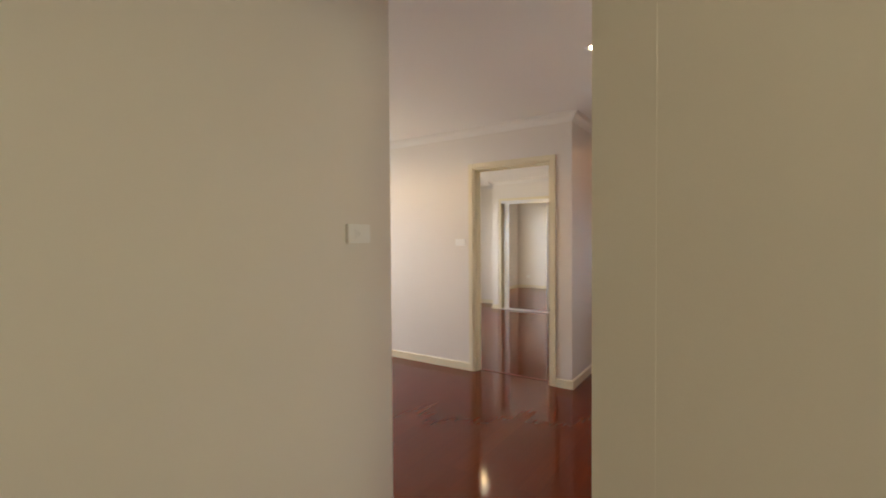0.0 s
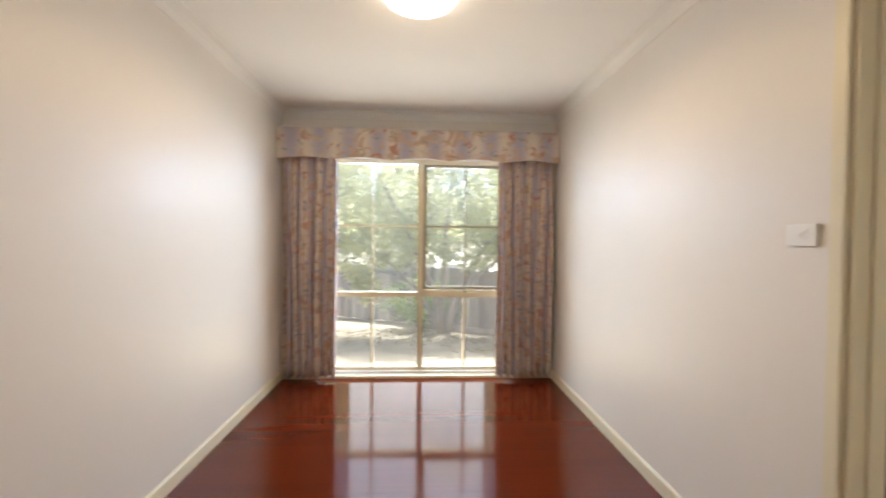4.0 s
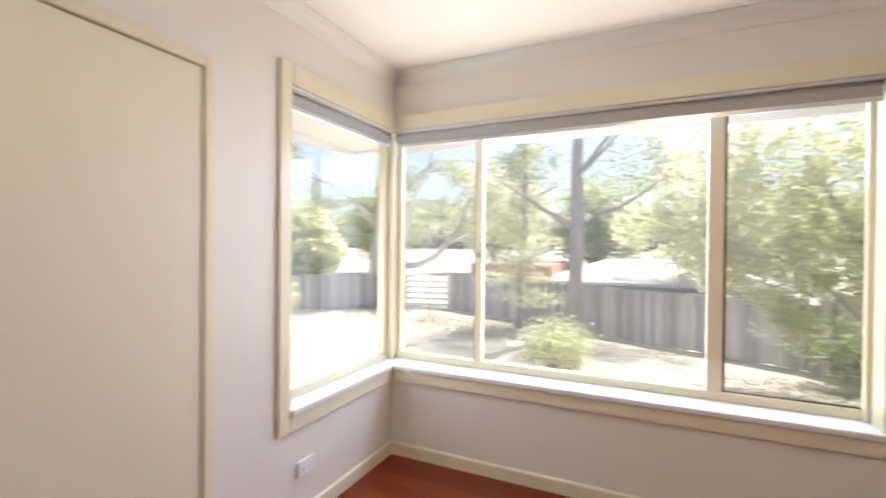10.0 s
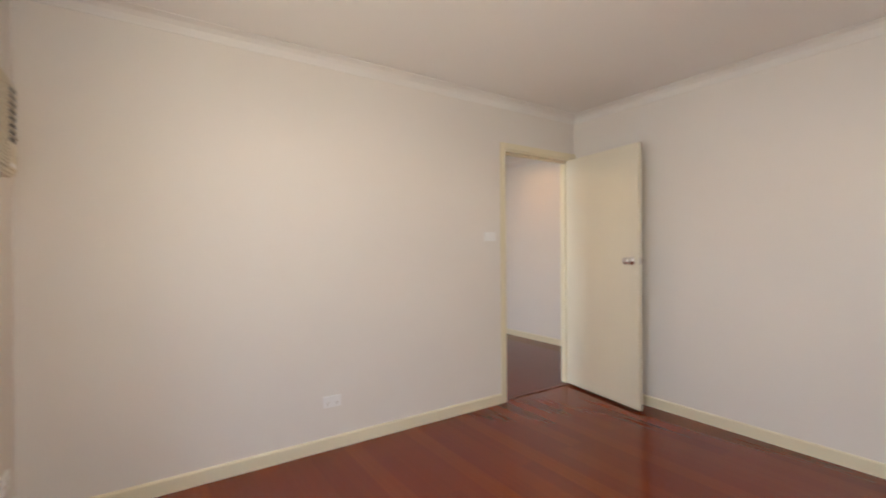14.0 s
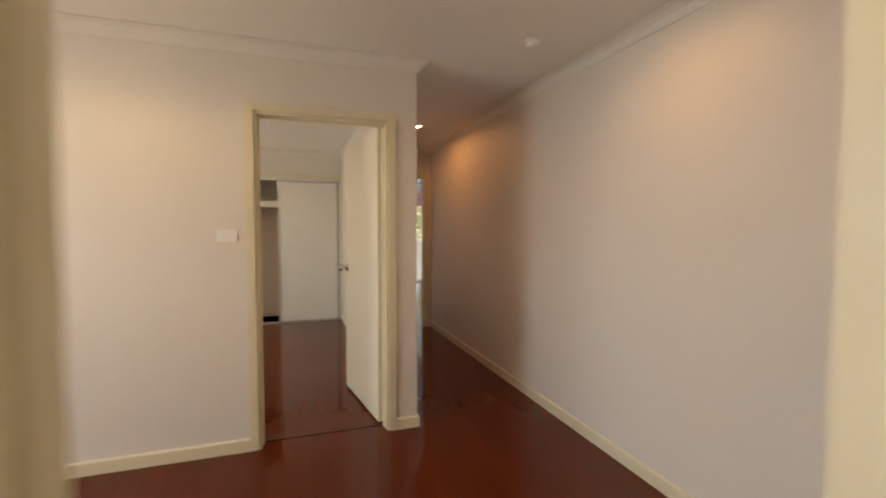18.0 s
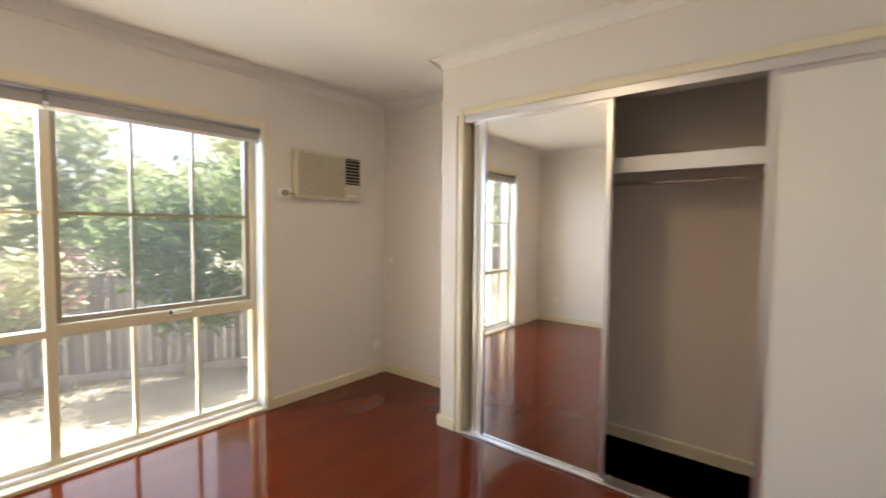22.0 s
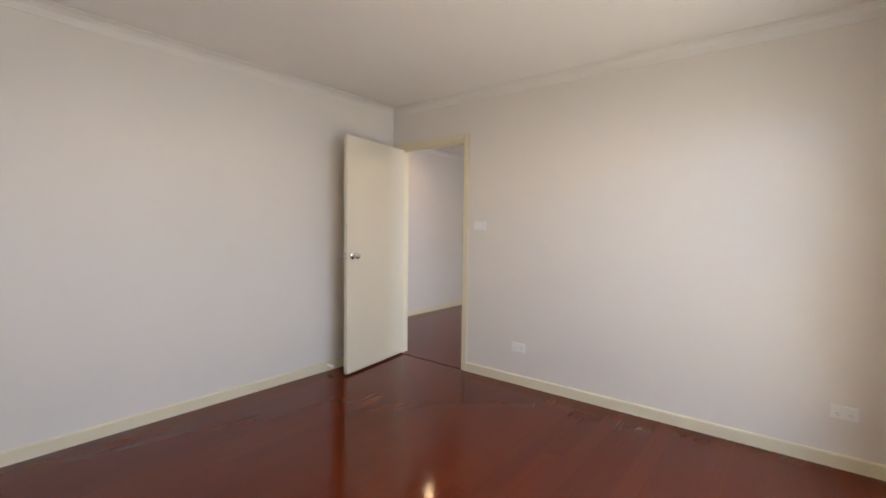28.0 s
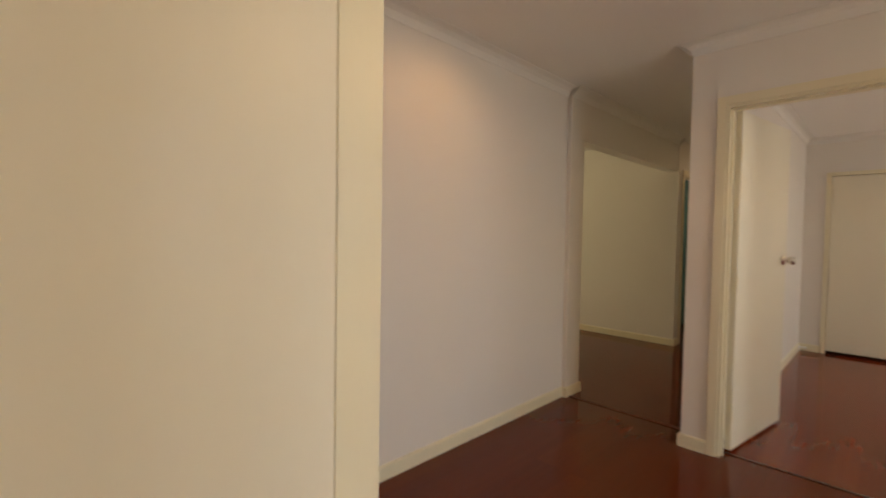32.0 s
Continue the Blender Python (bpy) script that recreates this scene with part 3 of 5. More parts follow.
def door_set(name, x0, x1, y0, y1, top, label):
    """Jambs, stops and architraves of a doorway in a wall between x0 and x1, and y0 to y1 along it."""
    d = thing(name, (x0, y0, 0), label, "door", kind="structure")
    j = .02
    part("jamb", boxes((x0 - .002, x1 + .002, y0, y0 + j, 0, top)), M_TRIM, d)
    part("jamb", boxes((x0 - .002, x1 + .002, y1 - j, y1, 0, top)), M_TRIM, d)
    part("head", boxes((x0 - .002, x1 + .002, y0 + j, y1 - j, top - j, top)), M_TRIM, d)
    for f, s in ((x0, -1), (x1, 1)):
        a, b = sorted((f + s * .0025, f + s * .018))
        part("architrave", boxes((a, b, y0 - A, y0 + .006, 0, top + A), bevel=.004), M_TRIM, d)
        part("architrave", boxes((a, b, y1 - .006, y1 + A, 0, top + A), bevel=.004), M_TRIM, d)
        part("architrave", boxes((a, b, y0 + .006, y1 - .006, top - .006, top + A), bevel=.004), M_TRIM, d)
    mid = (x0 + x1) / 2
    part("door_stop", boxes((mid - .006, mid + .030, y0 + j, y0 + j + .011, 0, top - j)), M_TRIM, d)
    part("door_stop", boxes((mid - .006, mid + .030, y1 - j - .011, y1 - j, 0, top - j)), M_TRIM, d)
    part("door_stop", boxes((mid - .006, mid + .030, y0 + j, y1 - j, top - j - .011, top - j)), M_TRIM, d)
    return d


def leaf_for(d, hinge, ang, w, top=2.045, knob=.99):
    """A flush leaf hung at hinge (x, y), opened to the angle ang from +x."""
    bm = boxes((0, w, -.0175, .0175, .018, top), bevel=.002)
    m = pose(hinge[0], hinge[1], 0, 0, 0, ang)
    bmesh.ops.transform(bm, matrix=m, verts=bm.verts)
    leaf = part("leaf", bm, M_DOOR, d, "flush cream door leaf standing open")
    n = m.to_3x3() @ Vector((0, 1, 0))
    k = m @ Vector((w - .065, 0, knob))
    knob_set(leaf, *k, n)
    bm = boxes((w - .003, w + .0015, -.011, .011, knob - .03, knob + .03))
    bmesh.ops.transform(bm, matrix=m, verts=bm.verts)
    part("latch_plate", bm, M_CHROME, leaf, "chrome latch plate")
    for z in (.25, 1.02, 1.80):
        bm = bmesh.new()
        tube(bm, [(-.004, -.018, z - .05), (-.004, -.018, z + .05)], .006, 8)
        bmesh.ops.transform(bm, matrix=m, verts=bm.verts)
        part("hinge", bm, M_TRIM, leaf)
    return leaf


d1 = door_set("door_1", X_B1, X_ST, *D1, DTOP, "cream painted doorway with a flush door standing open")
leaf_for(d1, (X_B1 + .006, D1[0] + .040), 171, .792, knob=1.15)
part("strike_plate", boxes((X_B1 + .03, X_B1 + .055, D1[1] - .0225, D1[1] - .0195, .95, 1.03)), M_CHROME, d1, "chrome strike plate")
d2 = door_set("door_2", X_SE, X_B2, *D2, DTOP, "cream painted doorway with a flush door standing open")
leaf_for(d2, (X_B2 - .008, D2[0] + .040), 8.7, .825, knob=1.035)
part("strike_plate", boxes((X_SE + .06, X_SE + .085, D2[1] - .0225, D2[1] - .0195, .95, 1.03)), M_CHROME, d2, "chrome strike plate")
d3 = door_set("door_3", X_HEND, X_HEND + .1, .38, 1.20, DTOP, "cream doorway at the end of the hall, door open")
leaf_for(d3, (X_HEND + .12, 1.155), -7, .76)


def door_set_x(name, y0, y1, x0, x1, top, label):
    d = thing(name, (x0, y0, 0), label, "door", kind="structure")
    part("jamb", boxes((x0, x0 + .02, y0 - .002, y1 + .002, 0, top)), M_TRIM, d)
    part("jamb", boxes((x1 - .02, x1, y0 - .002, y1 + .002, 0, top)), M_TRIM, d)
    part("head", boxes((x0 + .02, x1 - .02, y0 - .002, y1 + .002, top - .02, top)), M_TRIM, d)
    part("architrave", boxes((x0 - A, x0 + .006, y1 + .0025, y1 + .018, 0, top + A), bevel=.004), M_TRIM, d)
    part("architrave", boxes((x1 - .006, x1 + A, y1 + .0025, y1 + .018, 0, top + A), bevel=.004), M_TRIM, d)
    part("architrave", boxes((x0 + .006, x1 - .006, y1 + .0025, y1 + .018, top - .006, top + A), bevel=.004), M_TRIM, d)
    return d


door_set_x("door_4", .24, .34, -2.30, -1.58, DTOP, "cream doorway to the green bathroom")
d5 = door_set_x("door_5", .24, .34, -6.3, -5.5, DTOP, "cream doorway with a white door along the dim hall")
l5 = part("leaf", boxes((-6.28, -5.52, .29, .325, .01, 2.04), bevel=.002), M_WHITE, d5, "flush white door leaf")
knob_set(l5, -5.60, .3075, .99, (0, 1, 0))
rail = thing("towel_rail", (-2.4, -1.57, 1.35), "chrome towel rail on the green bathroom wall", "towel rail")
bm = bmesh.new()
tube(bm, [(-2.9, -1.52, 1.35), (-1.8, -1.52, 1.35)], .01)
smooth(part("bar", bm, M_CHROME, rail))
for x in (-2.88, -1.82):
    bm = bmesh.new()
    tube(bm, [(x, -1.6, 1.35), (x, -1.52, 1.35)], .012)
    smooth(part("bracket", bm, M_CHROME, rail))

# ---- bedroom one: built-in robe ----
robe = thing("built_in_wardrobe", (X_ROBE, 2.7, 0), "cream painted built-in robe with three flush doors", "wardrobe")
fx0, fx1 = X_ROBE - .03, X_ROBE + .018
part("frame_side", boxes((fx0, fx1, 1.592, 1.640, 0, 2.055), bevel=.003), M_TRIM, robe)
part("frame_side", boxes((fx0, fx1, 3.822, 3.862, 0, 2.055), bevel=.003), M_TRIM, robe)
part("frame_top", boxes((fx0, fx1, 1.640, 3.822, 2.012, 2.055), bevel=.003), M_TRIM, robe)
part("post", boxes((fx0, fx1 - .004, 2.367, 2.470, 0, 2.012), bevel=.002), M_TRIM, robe)
# near-black plinth: the shade under the doors is put into its colour
part("plinth", boxes((X_ROBE - .12, X_ROBE - .06, 1.640, 3.822, 0, .06)), M_DARK, robe)
for y0, y1, hy in ((1.643, 2.364, 2.318), (2.473, 3.153, 3.105), (3.158, 3.819, 3.206)):
    leaf = part("door", boxes((X_ROBE - .012, X_ROBE + .008, y0, y1, .036, 2.006), bevel=.0025), M_DOOR, robe, "flush cream robe door")
    bm = bmesh.new()
    tube(bm, [(X_ROBE + .010, hy, 1.055), (X_ROBE + .034, hy, 1.055), (X_ROBE + .034, hy, 1.180), (X_ROBE + .010, hy, 1.180)], .0065, 8)
    part("handle", bm, M_BRONZE, leaf, "dark bronze pull handle")
    for z in (1.055, 1.180):
        part("handle_foot", boxes((X_ROBE + .008, X_ROBE + .030, hy - .010, hy + .010, z - .013, z + .013), bevel=.003), M_BRONZE, leaf)
    side = y0 if hy > (y0 + y1) / 2 else y1
    for z in (.22, 1.80):
        bm = bmesh.new()
        tube(bm, [(X_ROBE + .012, side, z - .04), (X_ROBE + .012, side, z + .04)], .005, 8)
        part("hinge", bm, M_TRIM, leaf)


# ---- windows ----
def pane(parent, x0, x1, y, z0, z1):
    ob = part("pane", boxes((x0, x1, y - .002, y + .002, z0, z1)), M_GLASS, parent, "clear glass pane")
    ob.visible_shadow = False
    return ob


def grid_window(name, x0, x1, xm, label, trim=True):
    """Floor-length timber window: fixed grid, an awning sash on the right above a transom, four or six low panes."""
    w = thing(name, ((x0 + x1) / 2, 5.3, 0), label, "window", kind="structure")
    yi, yo = Y_WIN + .002, 5.40
    top, tr = 2.055, .77
    n = 3 if x1 - x0 > 2 else 2
    # reveal linings
    part("reveal", boxes((x0, x0 + .012, yi, yo, .03, top)), M_SILL, w, "white painted reveal")
    part("reveal", boxes((x1 - .012, x1, yi, yo, .03, top)), M_SILL, w, "white painted reveal")
    part("reveal", boxes((x0 + .012, x1 - .012, yi, yo, top - .012, top)), M_SILL, w, "white painted reveal")
    part("sill", boxes((x0, x1, Y_WIN - .006, yo, -.01, .022), bevel=.003), M_TRIM, w)
    part("inner_sill", boxes((x0 + .012, x1 - .012, 5.25, yo, .022, .045), bevel=.003), M_SILL, w, "white low sill")
    if trim:
        for a, b in ((x0 - A, x0 + .005), (x1 - .005, x1 + A)):
            part("architrave", boxes((a, b, Y_WIN - .018, Y_WIN - .0025, 0, top + A), bevel=.004), M_TRIM, w)
        part("architrave", boxes((x0 + .005, x1 - .005, Y_WIN - .018, Y_WIN - .0025, top - .006, top + A), bevel=.004), M_TRIM, w)
    y0, y1 = 5.285, 5.345
    a, b = x0 + .012, x1 - .012
    part("window_frame", boxes((a, a + .035, y0, y1, .045, top - .012), bevel=.003), M_TRIM, w)
    part("window_frame", boxes((b - .035, b, y0, y1, .045, top - .012), bevel=.003), M_TRIM, w)
    part("window_frame", boxes((a + .035, b - .035, y0, y1, top - .05, top - .012), bevel=.003), M_TRIM, w)
    part("window_frame", boxes((a + .035, b - .035, y0, y1, .045, .075), bevel=.003), M_TRIM, w)
    part("mullion", boxes((xm - .024, xm + .024, y0 - .02, y1, .075, top - .05), bevel=.004), M_TRIM, w)
    part("transom", boxes((a + .035, xm - .024, y0 - .025, y1, tr - .022, tr + .022), bevel=.004), M_TRIM, w)
    part("transom", boxes((xm + .024, b - .035, y0 - .025, y1, tr - .022, tr + .045), bevel=.004), M_TRIM, w)
    g = .014
    for lo, hi, sash in ((a + .035, xm - .024, False), (xm + .024, b - .035, True)):
        step = (hi - lo) / n
        for k in range(n):
            if k:
                part("muntin", boxes((lo + k * step - g / 2 - .004, lo + k * step + g / 2 + .004, y0 + .01, y1 - .01, .075, tr - .022), bevel=.003), M_TRIM, w)
            pane(w, lo + k * step + .01, lo + (k + 1) * step - .01, 5.318, .08, tr - .024)
        z0, z1 = (tr + .075, top - .075) if sash else (tr + .022, top - .05)
        l2, h2 = (lo + .03, hi - .03) if sash else (lo, hi)
        ys = (y0 + .022, y1 + .01) if sash else (y0 + .01, y1 - .01)
        if sash:
            s = part("sash", boxes((lo, l2, *ys, z0 - .03, z1 + .025), (h2, hi, *ys, z0 - .03, z1 + .025), (l2, h2, *ys, z0 - .03, z0), (l2, h2, *ys, z1, z1 + .025)), M_BEIGE2, w, "weathered beige awning sash")
            part("winder", boxes(((lo + hi) / 2 - .02, (lo + hi) / 2 + .12, y0 - .05, y0 - .024, tr + .012, tr + .026), bevel=.004), M_TRIM, w)
            bm = lathe([(.012, 0), (.012, .01), (.006, .016), (.006, .022)], 12)
            bmesh.ops.transform(bm, matrix=Matrix.Translation(((lo + hi) / 2, y0 - .038, tr + .026)), verts=bm.verts)
            part("winder_knob", bm, M_BRONZE, w)
        m_bar = M_BEIGE2 if sash else M_TRIM
        step = (h2 - l2) / n
        for k in range(1, n):
            part("muntin", boxes((l2 + k * step - g / 2, l2 + k * step + g / 2, *ys, z0, z1), bevel=.003), m_bar, w)
        part("muntin", boxes((l2, h2, ys[0] + .002, ys[1] - .002, 1.408, 1.408 + g + .004), bevel=.003), m_bar, w)
        for k in range(n):
            for p, q in ((z0, 1.406), (1.428, z1)):
                pane(w, l2 + k * step + .006, l2 + (k + 1) * step - .006, ys[0] + .02, p, q)
    return w


grid_window("window_2", W2[0], W2[1], 5.745, "floor-length cream timber window with small panes and an awning sash")
grid_window("window_3", WS[0], WS[1], 2.55, "cream timber window with small panes behind open curtains", trim=False)

# corner window of bedroom one
w1 = thing("window_1", (-1.1, 5.3, .55), "cream timber corner window with sliding panes", "window", kind="structure")
yf = 5.36
part("architrave", boxes((.055, .13, Y_WIN - .018, Y_WIN - .0025, .478, 2.19), bevel=.004), M_TRIM, w1)
part("architrave", boxes((X_ROBE + .018, .055, Y_WIN - .018, Y_WIN - .0025, 2.10 - .004, 2.19), bevel=.004), M_TRIM, w1)
part("architrave", boxes((X_ROBE + .018, .055, Y_WIN - .018, Y_WIN - .0025, .478, .553), bevel=.004), M_TRIM, w1)
part("architrave", boxes((X_ROBE + .0025, X_ROBE + .018, 4.19, 4.265, .478, 2.19), bevel=.004), M_TRIM, w1)
part("architrave", boxes((X_ROBE + .0025, X_ROBE + .018, 4.265, Y_WIN - .003, 2.096, 2.19), bevel=.004), M_TRIM, w1)
part("architrave", boxes((X_ROBE + .0025, X_ROBE + .018, 4.265, Y_WIN - .003, .478, .553), bevel=.004), M_TRIM, w1)
part("sill", boxes((X_ROBE - .16, .06, Y_WIN - .03, 5.42, .553, .580), bevel=.004), M_SILL, w1, "white painted sill")
part("sill", boxes((X_ROBE - .16, X_ROBE + .03, 4.27, Y_WIN - .03, .553, .580), bevel=.004), M_SILL, w1, "white painted sill")
part("reveal", boxes((.048, .060, Y_WIN, 5.34, .580, 2.10)), M_TRIM, w1)
part("reveal", boxes((X_ROBE - .16, .060, Y_WIN, 5.42, 2.084, 2.096)), M_SILL, w1, "white painted reveal")
part("reveal", boxes((X_ROBE - .16, X_ROBE, 4.258, 4.27, .580, 2.10)), M_SILL, w1, "white painted reveal")
part("reveal", boxes((X_ROBE - .16, X_ROBE, 4.27, Y_WIN, 2.084, 2.096)), M_SILL, w1, "white painted reveal")
xs = X_ROBE - .13
part("corner_post", boxes((xs - .03, xs + .075, yf - .085, yf + .03, .58, 2.10), bevel=.006), M_TRIM, w1)
part("corner_post", boxes((xs + .075, xs + .105, yf - .03, yf + .02, .58, 2.10), bevel=.004), M_TRIM, w1)
part("corner_post", boxes((xs - .02, xs + .03, yf - .125, yf - .085, .58, 2.10), bevel=.004), M_TRIM, w1)
part("window_frame", boxes((.028, .048, yf - .06, yf - .022, .58, 2.10), bevel=.004), M_TRIM, w1)
part("window_frame", boxes((xs + .105, .028, yf - .03, yf + .03, .580, .625), bevel=.004), M_TRIM, w1)
part("window_frame", boxes((xs + .105, .028, yf - .03, yf + .03, 2.065, 2.10), bevel=.004), M_TRIM, w1)
part("window_frame", boxes((xs - .03, xs + .03, 4.27, 4.30, .58, 2.10), bevel=.004), M_TRIM, w1)
part("window_frame", boxes((xs - .03, xs + .03, 4.30, yf - .125, .58, .625), bevel=.004), M_TRIM, w1)
part("window_frame", boxes((xs - .03, xs + .03, 4.30, yf - .125, 2.065, 2.10), bevel=.004), M_TRIM, w1)
for x, hw in ((-1.835, .022), (-.55, .035)):
    part("mullion", boxes((x - hw, x + hw, yf - .028, yf + .022, .625, 2.065), bevel=.004), M_TRIM, w1)
    part("mullion_strip", boxes((x + hw * (1 if x > -1 else -1) - .006, x + hw * (1 if x > -1 else -1) + .006, yf - .02, yf + .03, .625, 2.065)), M_BRONZE, w1, "dark bronze sash edge")
for a, b in ((xs + .105, -1.857), (-1.813, -.585), (-.515, .030)):
    pane(w1, a, b, yf, .625, 2.065)
ob = part("pane", boxes((xs - .002, xs + .002, 4.30, yf - .125, .625, 2.065)), M_GLASS, w1, "clear glass pane")
ob.visible_shadow = False
part("sash_frame", boxes((-.515, -.503, yf - .012, yf + .012, .625, 2.065), (-.503, .028, yf - .012, yf + .012, .625, .631)), M_BRONZE, w1, "dark bronze sash edge")
part("catch", boxes((-1.842, -1.828, yf - .045, yf - .028, 1.28, 1.32), bevel=.003), M_CHROME, w1)
part("catch", boxes((xs + .03, xs + .045, 4.285, 4.31, 1.02, 1.08), bevel=.003), M_BLACK, w1)


# ---- roller blinds ----
def blind(at_x0, at_x1, y, z, label, along="x"):
    b = thing("roller_blind", ((at_x0 + at_x1) / 2, y, z) if along == "x" else (y, (at_x0 + at_x1) / 2, z), label, "blind")
    bm = bmesh.new()
    ends = [(at_x0, y, z), (at_x1, y, z)] if along == "x" else [(y, at_x0, z), (y, at_x1, z)]
    tube(bm, ends, .026, 16)
    smooth(part("roll", bm, M_BLIND, b, "grey rolled blind fabric"))
    o = .026
    f = (at_x0 + .01, at_x1 - .01, y - o - .001, y - o + .001, z - .055, z) if along == "x" else (y + o - .001, y + o + .001, at_x0 + .01, at_x1 - .01, z - .055, z)
    part("fabric", boxes(f), M_BLIND, b)
    r = (at_x0 + .01, at_x1 - .01, y - o - .006, y - o + .006, z - .072, z - .05) if along == "x" else (y + o - .006, y + o + .006, at_x0 + .01, at_x1 - .01, z - .072, z - .05)
    part("bottom_rail", boxes(r, bevel=.003), M_ALU, b, "white metal bottom rail")
    for e in ends:
        bm = boxes((e[0] - (.004 if along == "x" else .03), e[0] + (.004 if along == "x" else .03), e[1] - (.03 if along == "x" else .004), e[1] + (.03 if along == "x" else .004), z - .03, z + .030))
        part("bracket", bm, M_BLIND, b)
    return b


blind(X_ROBE + .01, .045, 5.225, 2.062, "rolled-up grey roller blind under the window head")
blind(4.275, 5.17, X_ROBE - .045, 2.062, "rolled-up grey roller blind on the side window", along="y")
for x0, x1 in ((W2[0] + .015, 5.743), (5.747, W2[1] - .015)):
    blind(x0, x1, 5.225, 2.012, "rolled-up grey roller blind under the window head")


def cord(pts, label, weight):
    c = thing("blind_cord", pts[0], label, "blind cord")
    bm = bmesh.new()
    tube(bm, pts, .0022, 6)
    part("chain", bm, M_PLASTIC, c)
    return c


cord([(.035, 5.19, 2.06), (.036, 5.185, 1.5), (.036, 5.186, 1.22), (.030, 5.19, 1.2)], "thin white blind chain beside the window", 0)
cord([(W2[0] + .02, 5.19, 2.0), (W2[0] + .02, 5.186, 1.3), (W2[0] + .02, 5.186, 1.02), (W2[0] + .026, 5.19, 1.0)], "thin white blind chain beside the window", 0)


# ---- air conditioners ----
def air_con(at_x0, at_x1, z0, z1):
    w, h = at_x1 - at_x0, z1 - z0
    a = thing("air_conditioner", (at_x0, Y_WIN, z0), "beige window-type air conditioner set through the wall", "air conditioner", "air conditioners")
    y = -.075
    local("case", boxes((0, w, y, .0, 0, h), bevel=.008), M_BEIGE, a)
    gw = w * .72
    local("grille_back", boxes((.015, gw, y - .003, y + .002, .02, h - .02)), M_BEIGE2, a)
    n = 25
    for k in range(n):
        z = .025 + (h - .05) * k / (n - 1)
        local("slat", boxes((.016, gw - .002, y - .011, y - .002, z - .0036, z + .0036)), M_BEIGE, a)
    x0 = gw + .012
    local("vent_back", boxes((x0, w - .012, y - .003, y + .002, h * .36, h - .02)), M_BLACK, a, "black outlet vent")
    for k in range(8):
        z = h * .36 + (h * .58) * (k + .6) / 8
        local("louvre", boxes((x0 + .003, w - .015, y - .010, y - .002, z - .0016, z + .0016)), M_BEIGE, a)
    local("control_panel", boxes((x0, w - .012, y - .006, y + .002, .02, h * .33), bevel=.002), M_BEIGE, a)
    for k in (.30, .70):
        local("button", boxes((x0 + (w - .012 - x0) * k - .022, x0 + (w - .012 - x0) * k + .022, y - .0085, y - .005, h * .20, h * .27), bevel=.001), M_BEIGE, a)
    local("label_strip", boxes((x0 + .01, w - .03, y - .0075, y - .005, .03, .045)), M_PLASTIC, a)
    s = thing("power_point", (at_x0 - .065, Y_WIN, z0 + .02), "white power point with a dark plug beside the air conditioner", "power point")
    local("plate", boxes((-.055, .055, -.012, 0, -.022, .048), bevel=.003), M_PLASTIC, s)
    bm = lathe([(.022, 0), (.024, .01), (.020, .03), (.010, .034)], 16)
    bmesh.ops.transform(bm, matrix=Matrix.Translation((.0, -.012, .012)) @ pose(0, 0, 0, 90), verts=bm.verts)
    smooth(local("plug", bm, M_BEIGE2, s, "dark plug"))
    bm = bmesh.new()
    tube(bm, [(.0, -.044, .012), (.02, -.052, .008), (.045, -.05, .004), (.075, -.04, .012)], .005, 8)
    smooth(local("cable", bm, M_BEIGE2, s))
    return a


air_con(.29, .81, 1.537, 1.897)
air_con(7.13, 7.745, 1.572, 1.935)


# ---- lamps and ceiling fittings ----
def oyster(x, y, r=.175, group="oyster ceiling lights"):
    o = thing("ceiling_light", (x, y, CEIL), "round opal glass oyster light, switched on", "ceiling light", group)
    smooth(local("rim", lathe([(r * .9, -.0005), (r * .94, -.002), (r * .95, -.010), (r * .90, -.012), (r * .3, -.012)], 40), M_SILL, o, "white metal rim"))
    prof = [(r * .96, -.010), (r * .985, -.012), (r, -.020)] + [(r * math.cos(a), -.020 - .052 * math.sin(a)) for a in (radians(d) for d in range(10, 90, 10))] + [(.002, -.0725)]
    smooth(local("shade", lathe(prof, 40), M_OYSTER, o, "lit opal glass bowl"))
    return o


oyster(2.535, 3.21)
oyster(-.66, 3.60)
oyster(5.74, 3.39)
oyster(-3.46, .86, .09)


def downlight(x, y, lit=True):
    o = thing("downlight", (x, y, CEIL), "small round recessed downlight" + (", switched on" if lit else ", white rim, off"), "downlight", "downlights")
    smooth(local("ring", lathe([(.050, -.001), (.050, -.005), (.046, -.008), (.030, -.006), (.024, -.001)], 28), M_SILL, o))
    smooth(local("lamp_face", lathe([(.022, -.002), (.022, -.006), (.002, -.006)], 24), M_SPOT if lit else M_PLASTIC, o, "lit lamp face" if lit else "unlit lamp face"))
    return o


downlight(2.54, .78)
downlight(5.57, .80)
downlight(7.82, 4.70, False)
sm = thing("smoke_detector", (3.24, .76, CEIL), "round white smoke detector on the hall ceiling", "smoke detector")
smooth(local("base", lathe([(.052, -.001), (.052, -.014), (.046, -.018), (.01, -.018)], 28), M_PLASTIC, sm))
smooth(local("dome", lathe([(.040, -.018), (.040, -.034), (.033, -.042), (.01, -.044), (.002, -.044)], 28), M_PLASTIC, sm))


